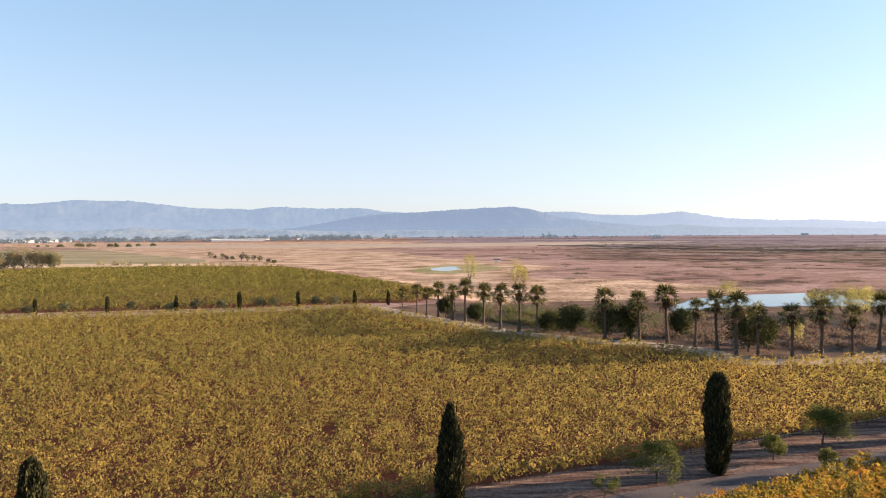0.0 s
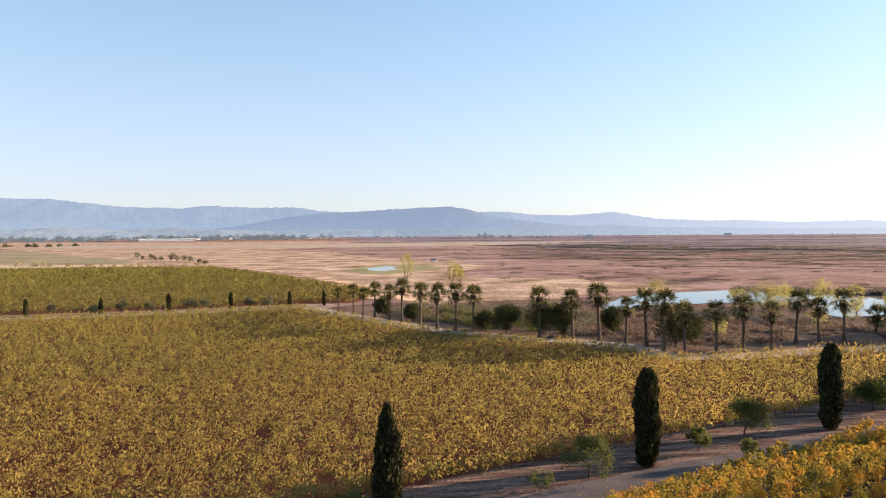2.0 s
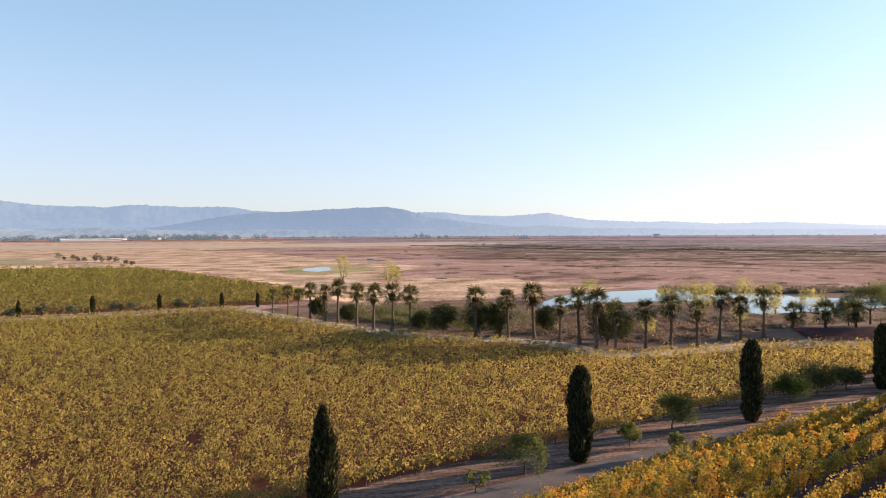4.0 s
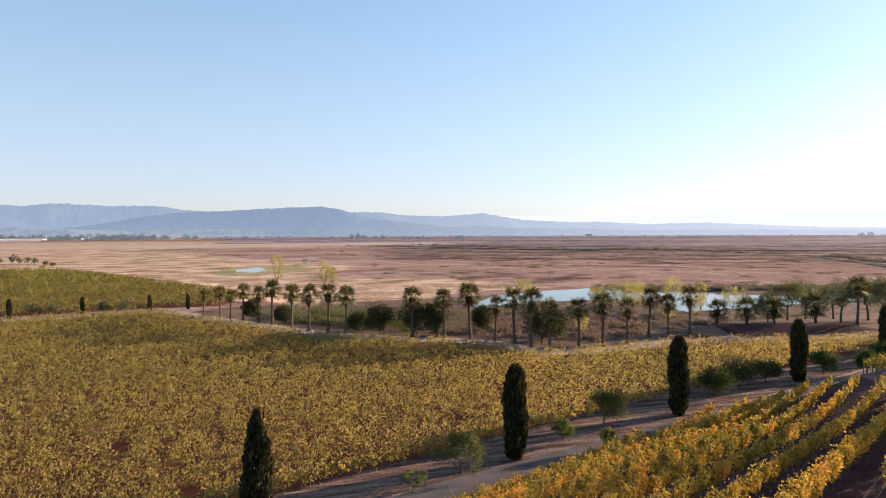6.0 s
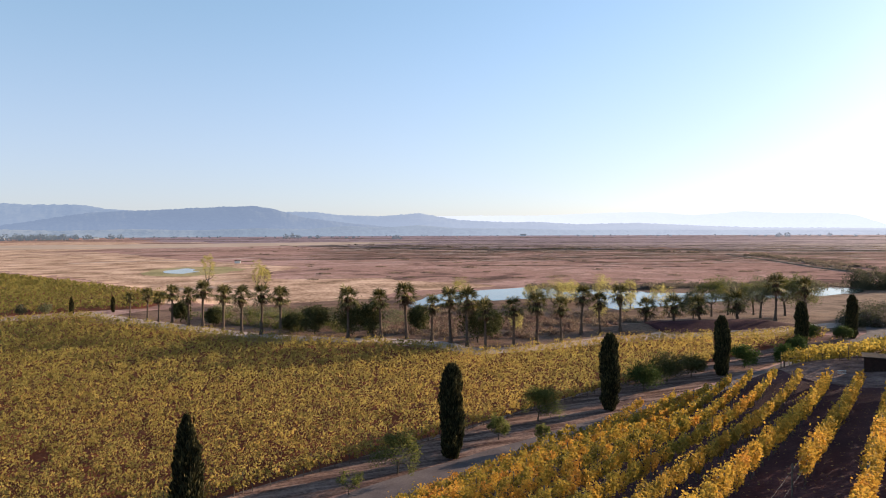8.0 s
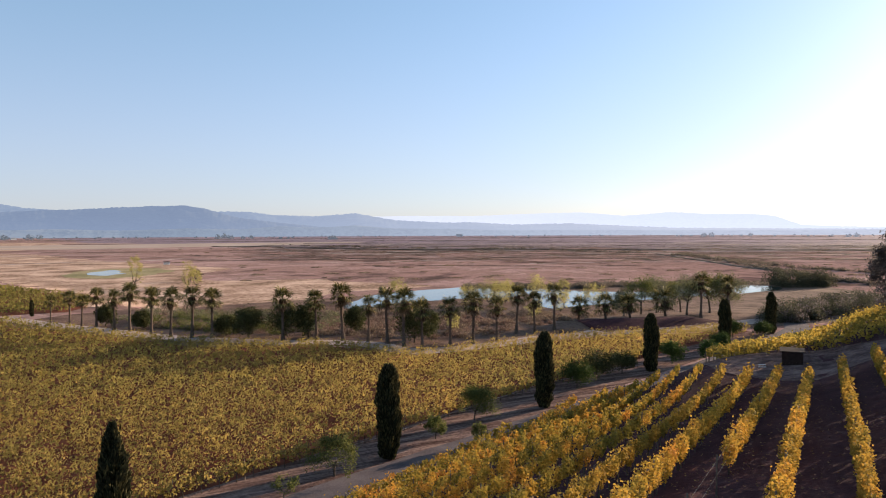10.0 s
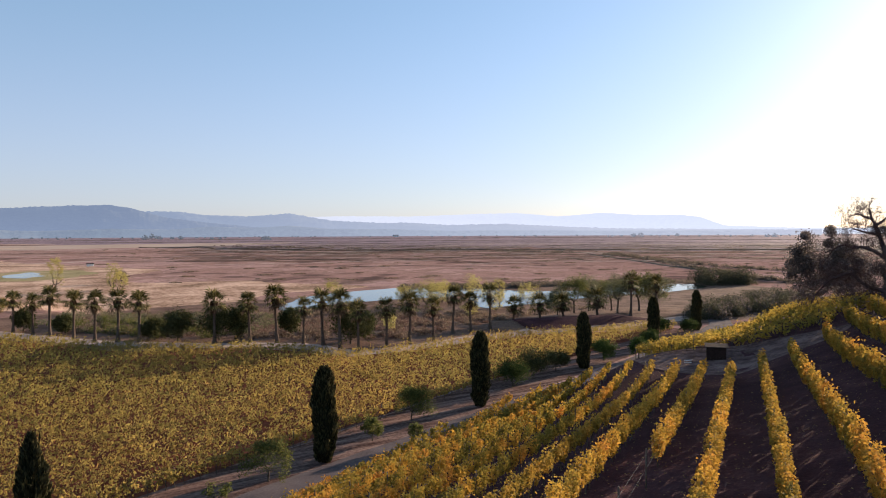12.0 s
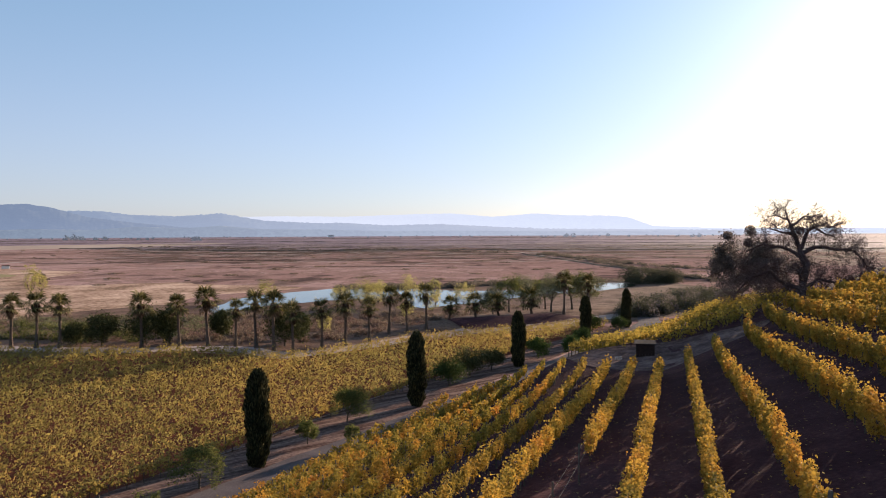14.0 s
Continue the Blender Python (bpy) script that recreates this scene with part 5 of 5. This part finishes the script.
def barn(x, y, L, W, H, turn, label, roof=GREY_ROOF):
    root = tagged(new("farm_building"), label, "building")
    put("wall", Solid().box(-L / 2, -W / 2, 0, L / 2, W / 2, H).mesh("wall", WHITE), root)
    s = Solid()
    s.v = [Vector(p) for p in ((-L / 2 - 1, -W / 2 - 1, H), (L / 2 + 1, -W / 2 - 1, H), (L / 2 + 1, W / 2 + 1, H), (-L / 2 - 1, W / 2 + 1, H), (-L / 2 - 1, 0, H * 1.35), (L / 2 + 1, 0, H * 1.35))]
    s.f = [(0, 1, 5, 4), (2, 3, 4, 5), (1, 2, 5), (3, 0, 4), (0, 3, 2, 1)]
    put("roof", s.mesh("roof", roof), root)
    root.matrix_basis = pose(x, y, gz(x, y), 0, 0, turn)


def polar(az, d):
    return d * math.sin(radians(az)), d * math.cos(radians(az))


barn(*polar(-16.4, 2280), 160, 22, 5.5, 16, "long low white farm building far across the plain", WHITE)
for az, d, L, H in ((-31.7, 2500, 34, 6), (-30.9, 2480, 22, 7), (-30.2, 2550, 44, 7), (-29.5, 2500, 30, 6), (-29.2, 2600, 18, 8), (-28.4, 2560, 26, 5), (-27.4, 2600, 16, 6), (-18.6, 2700, 30, 6), (-14.2, 2650, 14, 5), (-11.6, 2700, 26, 5), (-5.6, 2750, 16, 5), (27.5, 3000, 24, 7)):
    barn(*polar(az, d), L, 14, H, -az + 12, "small pale farm building far across the plain")
hx, hy = 38.7, 498.3
hut = tagged(new("duck_hut"), "small pale-walled hut with a dark roof in the marsh", "hut")
put("wall", Solid().box(-2.4, -1.6, 0, 2.4, 1.6, 2.0).mesh("hut_wall", WHITE), hut)
put("roof", Solid().box(-2.8, -2.0, 2.0, 2.8, 2.0, 2.5).mesh("hut_roof", SHED_WOOD), hut)
hut.matrix_basis = pose(hx, hy, gz(hx, hy), 0, 0, -8) @ Matrix.Scale(0.8, 4)

# tree belts on the plain
spots = []
for k in range(230):
    az = -36 + 30 * rng.random() ** 1.1
    spots.append((*polar(az, rng.uniform(2300, 3400)), rng.uniform(6, 17)))
for k in range(120):
    spots.append((*polar(rng.uniform(-12, 62), rng.uniform(2700, 3450)), rng.uniform(2, 5)))
for az, d, r in ((-4.6, 2700, 16), (-4.0, 2750, 14), (8.2, 2500, 13), (8.7, 2450, 16), (9.2, 2500, 11), (10.1, 2500, 8), (10.7, 2480, 9), (13, 2400, 6), (13.6, 2400, 6), (17.0, 2000, 11), (17.3, 2010, 9), (46.7, 2600, 12), (47.3, 2600, 12),
                  (50, 2900, 10), (56.4, 2500, 10), (56.9, 2500, 11)):
    spots.append((*polar(az, d), r))
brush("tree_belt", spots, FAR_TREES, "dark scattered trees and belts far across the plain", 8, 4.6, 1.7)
spots = []
for k in range(150):
    t = rng.random()
    for line in ([(456, 467), (381, 333), (310, 239), (278, 192), (267, 163)], [(470, 470), (426, 396), (360, 282), (334, 204)], [(268, 1143), (392, 732), (453, 705), (461, 511)]):
        i = min(int(t * (len(line) - 1)), len(line) - 2)
        u = t * (len(line) - 1) - i
        x = line[i][0] + (line[i + 1][0] - line[i][0]) * u + rng.normal() * 2.5
        y = line[i][1] + (line[i + 1][1] - line[i][1]) * u + rng.normal() * 2.5
        spots.append((x, y, rng.uniform(1.0, 2.9)))
brush("levee_brush", spots, DUSK_LEAF, "dark brush along levees in the marsh", 34, 0.7, 1.2)
spots = [(*polar(rng.uniform(5, 62), rng.uniform(300, 1100)), rng.uniform(1.5, 5.0)) for k in range(200)]
brush("reed_clumps", spots, TAN_LEAF, "low brown reed clumps over the marsh", 26, 0.7, 0.16)

SLOUGH = two_scale("dark_slough_reeds", [(0.34, (0.018, 0.014, 0.012)), (0.5, (0.05, 0.037, 0.028)), (0.66, (0.1, 0.075, 0.05))], 0.03, 0.4, bump=0.4, depth=0.2)
for line, w in (([(235, 1150), (300, 1010), (330, 860), (392, 732), (453, 705), (460, 560), (480, 500)], 16), ([(330, 560), (395, 545), (440, 480), (520, 470), (600, 400)], 7),
                ([(120, 760), (200, 735), (260, 690), (330, 700), (400, 640)], 8), ([(60, 560), (130, 520), (175, 530), (240, 470), (300, 480), (350, 420)], 5), ([(-60, 880), (40, 830), (120, 850), (200, 800)], 9),
                ([(150, 400), (205, 385), (250, 340), (300, 330)], 3.5), ([(60, 700), (110, 640), (180, 620), (250, 580), (280, 600)], 6), ([(420, 900), (520, 820), (640, 800), (760, 640), (900, 600)], 14),
                ([(300, 1350), (450, 1300), (620, 1330), (800, 1200), (1000, 1100)], 26)):
    strip("slough", line, w, SLOUGH, "dark winding slough with reeds in the marsh", 0.14, wobble=w * 0.45, category="slough", step=7.0)

MUD = two_scale("pale_pinkish_mud", [(0.34, (0.26, 0.19, 0.165)), (0.5, (0.4, 0.31, 0.27)), (0.66, (0.5, 0.4, 0.35))], 0.02, 0.2, bump=0.3, depth=0.1)
for line, w in (([(110, 470), (160, 455), (215, 460), (260, 440)], 4), ([(220, 640), (300, 620), (370, 630)], 6), ([(330, 980), (470, 940), (560, 960)], 12), ([(520, 620), (620, 560), (720, 540)], 7), ([(60, 600), (20, 560), (-20, 570), (-70, 540)], 7),
                ([(30, 760), (-60, 740), (-150, 780)], 8), ([(640, 1050), (820, 960), (980, 900)], 14), ([(180, 1000), (60, 980), (-60, 1010)], 12), ([(250, 380), (300, 375), (350, 350), (400, 340)], 3.5), ([(760, 800), (900, 700), (1100, 640)], 10)):
    strip("mud_streak", line, w, MUD, "pale pinkish mud streak in the marsh", 0.17, wobble=w * 0.5, category="mud", step=6.0)


# ---- levees and cut banks in the marsh ----
LEVEE = two_scale("weedy_levee", [(0.36, (0.05, 0.04, 0.0312)), (0.5, (0.106, 0.0825, 0.0624)), (0.62, (0.2, 0.15, 0.117))], 0.05, 0.5, bump=0.5, depth=0.3)
def levee(line, width, tall, label):
    """A low earth bank with sloping sides along a line."""
    pts = []
    for (x0, y0), (x1, y1) in zip(line, line[1:]):
        n = max(1, int(math.hypot(x1 - x0, y1 - y0) / 8.0))
        pts += [(x0 + (x1 - x0) * k / n, y0 + (y1 - y0) * k / n) for k in range(n)]
    pts.append(line[-1])
    verts, faces = [], []
    for i, (x, y) in enumerate(pts):
        a, b = pts[max(i - 2, 0)], pts[min(i + 2, len(pts) - 1)]
        d = Vector((b[0] - a[0], b[1] - a[1])).normalized()
        top = tall * (0.75 + 0.5 * noise.noise((x * 0.04, y * 0.04, 2.0)))
        for w, h in ((-0.5, -0.1), (-0.2, top), (0.2, top), (0.5, -0.1)):
            w = w * width * (1 + 0.35 * noise.noise((x * 0.06, y * 0.06, w)))
            verts.append((x - d.y * w, y + d.x * w, gz(x, y) + h))
    for i in range(len(pts) - 1):
        for k in range(3):
            faces.append((i * 4 + k, (i + 1) * 4 + k, (i + 1) * 4 + k + 1, i * 4 + k + 1))
    tagged(new("levee", mesh_of("levee", verts, faces, LEVEE)), label, "levee", kind="structure")


levee([(150, 1090), (221, 987), (260, 853), (302, 769), (361, 711), (428, 678), (509, 613), (560, 570), (680, 470), (860, 330)], 8, 1.2, "long dark weedy levee across the marsh")
levee([(497, 496), (423, 392), (373, 322), (330, 262), (300, 215)], 5, 0.9, "dark levee beside a straight slough")
levee([(455, 485), (414, 418), (380, 360), (333, 284), (312, 240)], 4.5, 0.7, "dark levee beside a straight slough")

levee([(-900, 2150), (-300, 2250), (400, 2200), (1200, 1980), (2100, 1450)], 18, 1.5, "far dark levee below the hills")
levee([(60, 1720), (520, 1560), (1000, 1330), (1600, 820)], 12, 1.1, "far dark levee across the flats")
levee([(330, 1250), (640, 1120), (980, 820), (1250, 480)], 9, 0.9, "dark weedy levee across the far marsh")


def cut_banks(name, count, material, label, lift, wide, low, high):
    """Short winding cuts scattered over the marsh, each a thin ragged ribbon."""
    g = np.random.default_rng(31 + count)
    verts, faces = [], []
    for k in range(count):
        a, d = radians(g.uniform(9, 66)), g.uniform(low, high) ** 0.5 * high ** 0.5
        x, y, turn = d * math.sin(a), d * math.cos(a), -a + g.normal() * 0.35
        if d < 330 and a < radians(30):
            continue
        n, step = int(g.integers(6, 26)), 2.6 * (d / 300) ** 0.7
        w0 = wide * g.uniform(0.5, 1.5) * (d / 400) ** 0.55
        base = len(verts)
        for i in range(n):
            turn += g.normal() * 0.28
            turn += (-a - turn) * 0.12
            x, y = x + math.cos(turn) * step, y + math.sin(turn) * step
            w = w0 * math.sin(math.pi * (i + 0.3) / n) * g.uniform(0.5, 1.3)
            for side in (-1, 1):
                px, py = x - math.sin(turn) * w * side, y + math.cos(turn) * w * side
                verts.append((px, py, gz(px, py) + lift))
        faces += [(base + 2 * i, base + 2 * i + 2, base + 2 * i + 3, base + 2 * i + 1) for i in range(n - 1)]
    tagged(new(name, mesh_of(name, verts, faces, material)), label, "marsh", kind="stuff")


cut_banks("slough_cuts", 420, SLOUGH, "short dark winding cuts in the marsh", 0.19, 1.7, 240, 1150)
cut_banks("mud_pans", 300, MUD, "pale salt-dried mud pans in the marsh", 0.16, 2.3, 260, 1250)
cut_banks("weed_mats", 260, DRY, "brown weed mats in the marsh", 0.175, 3.2, 240, 1000)
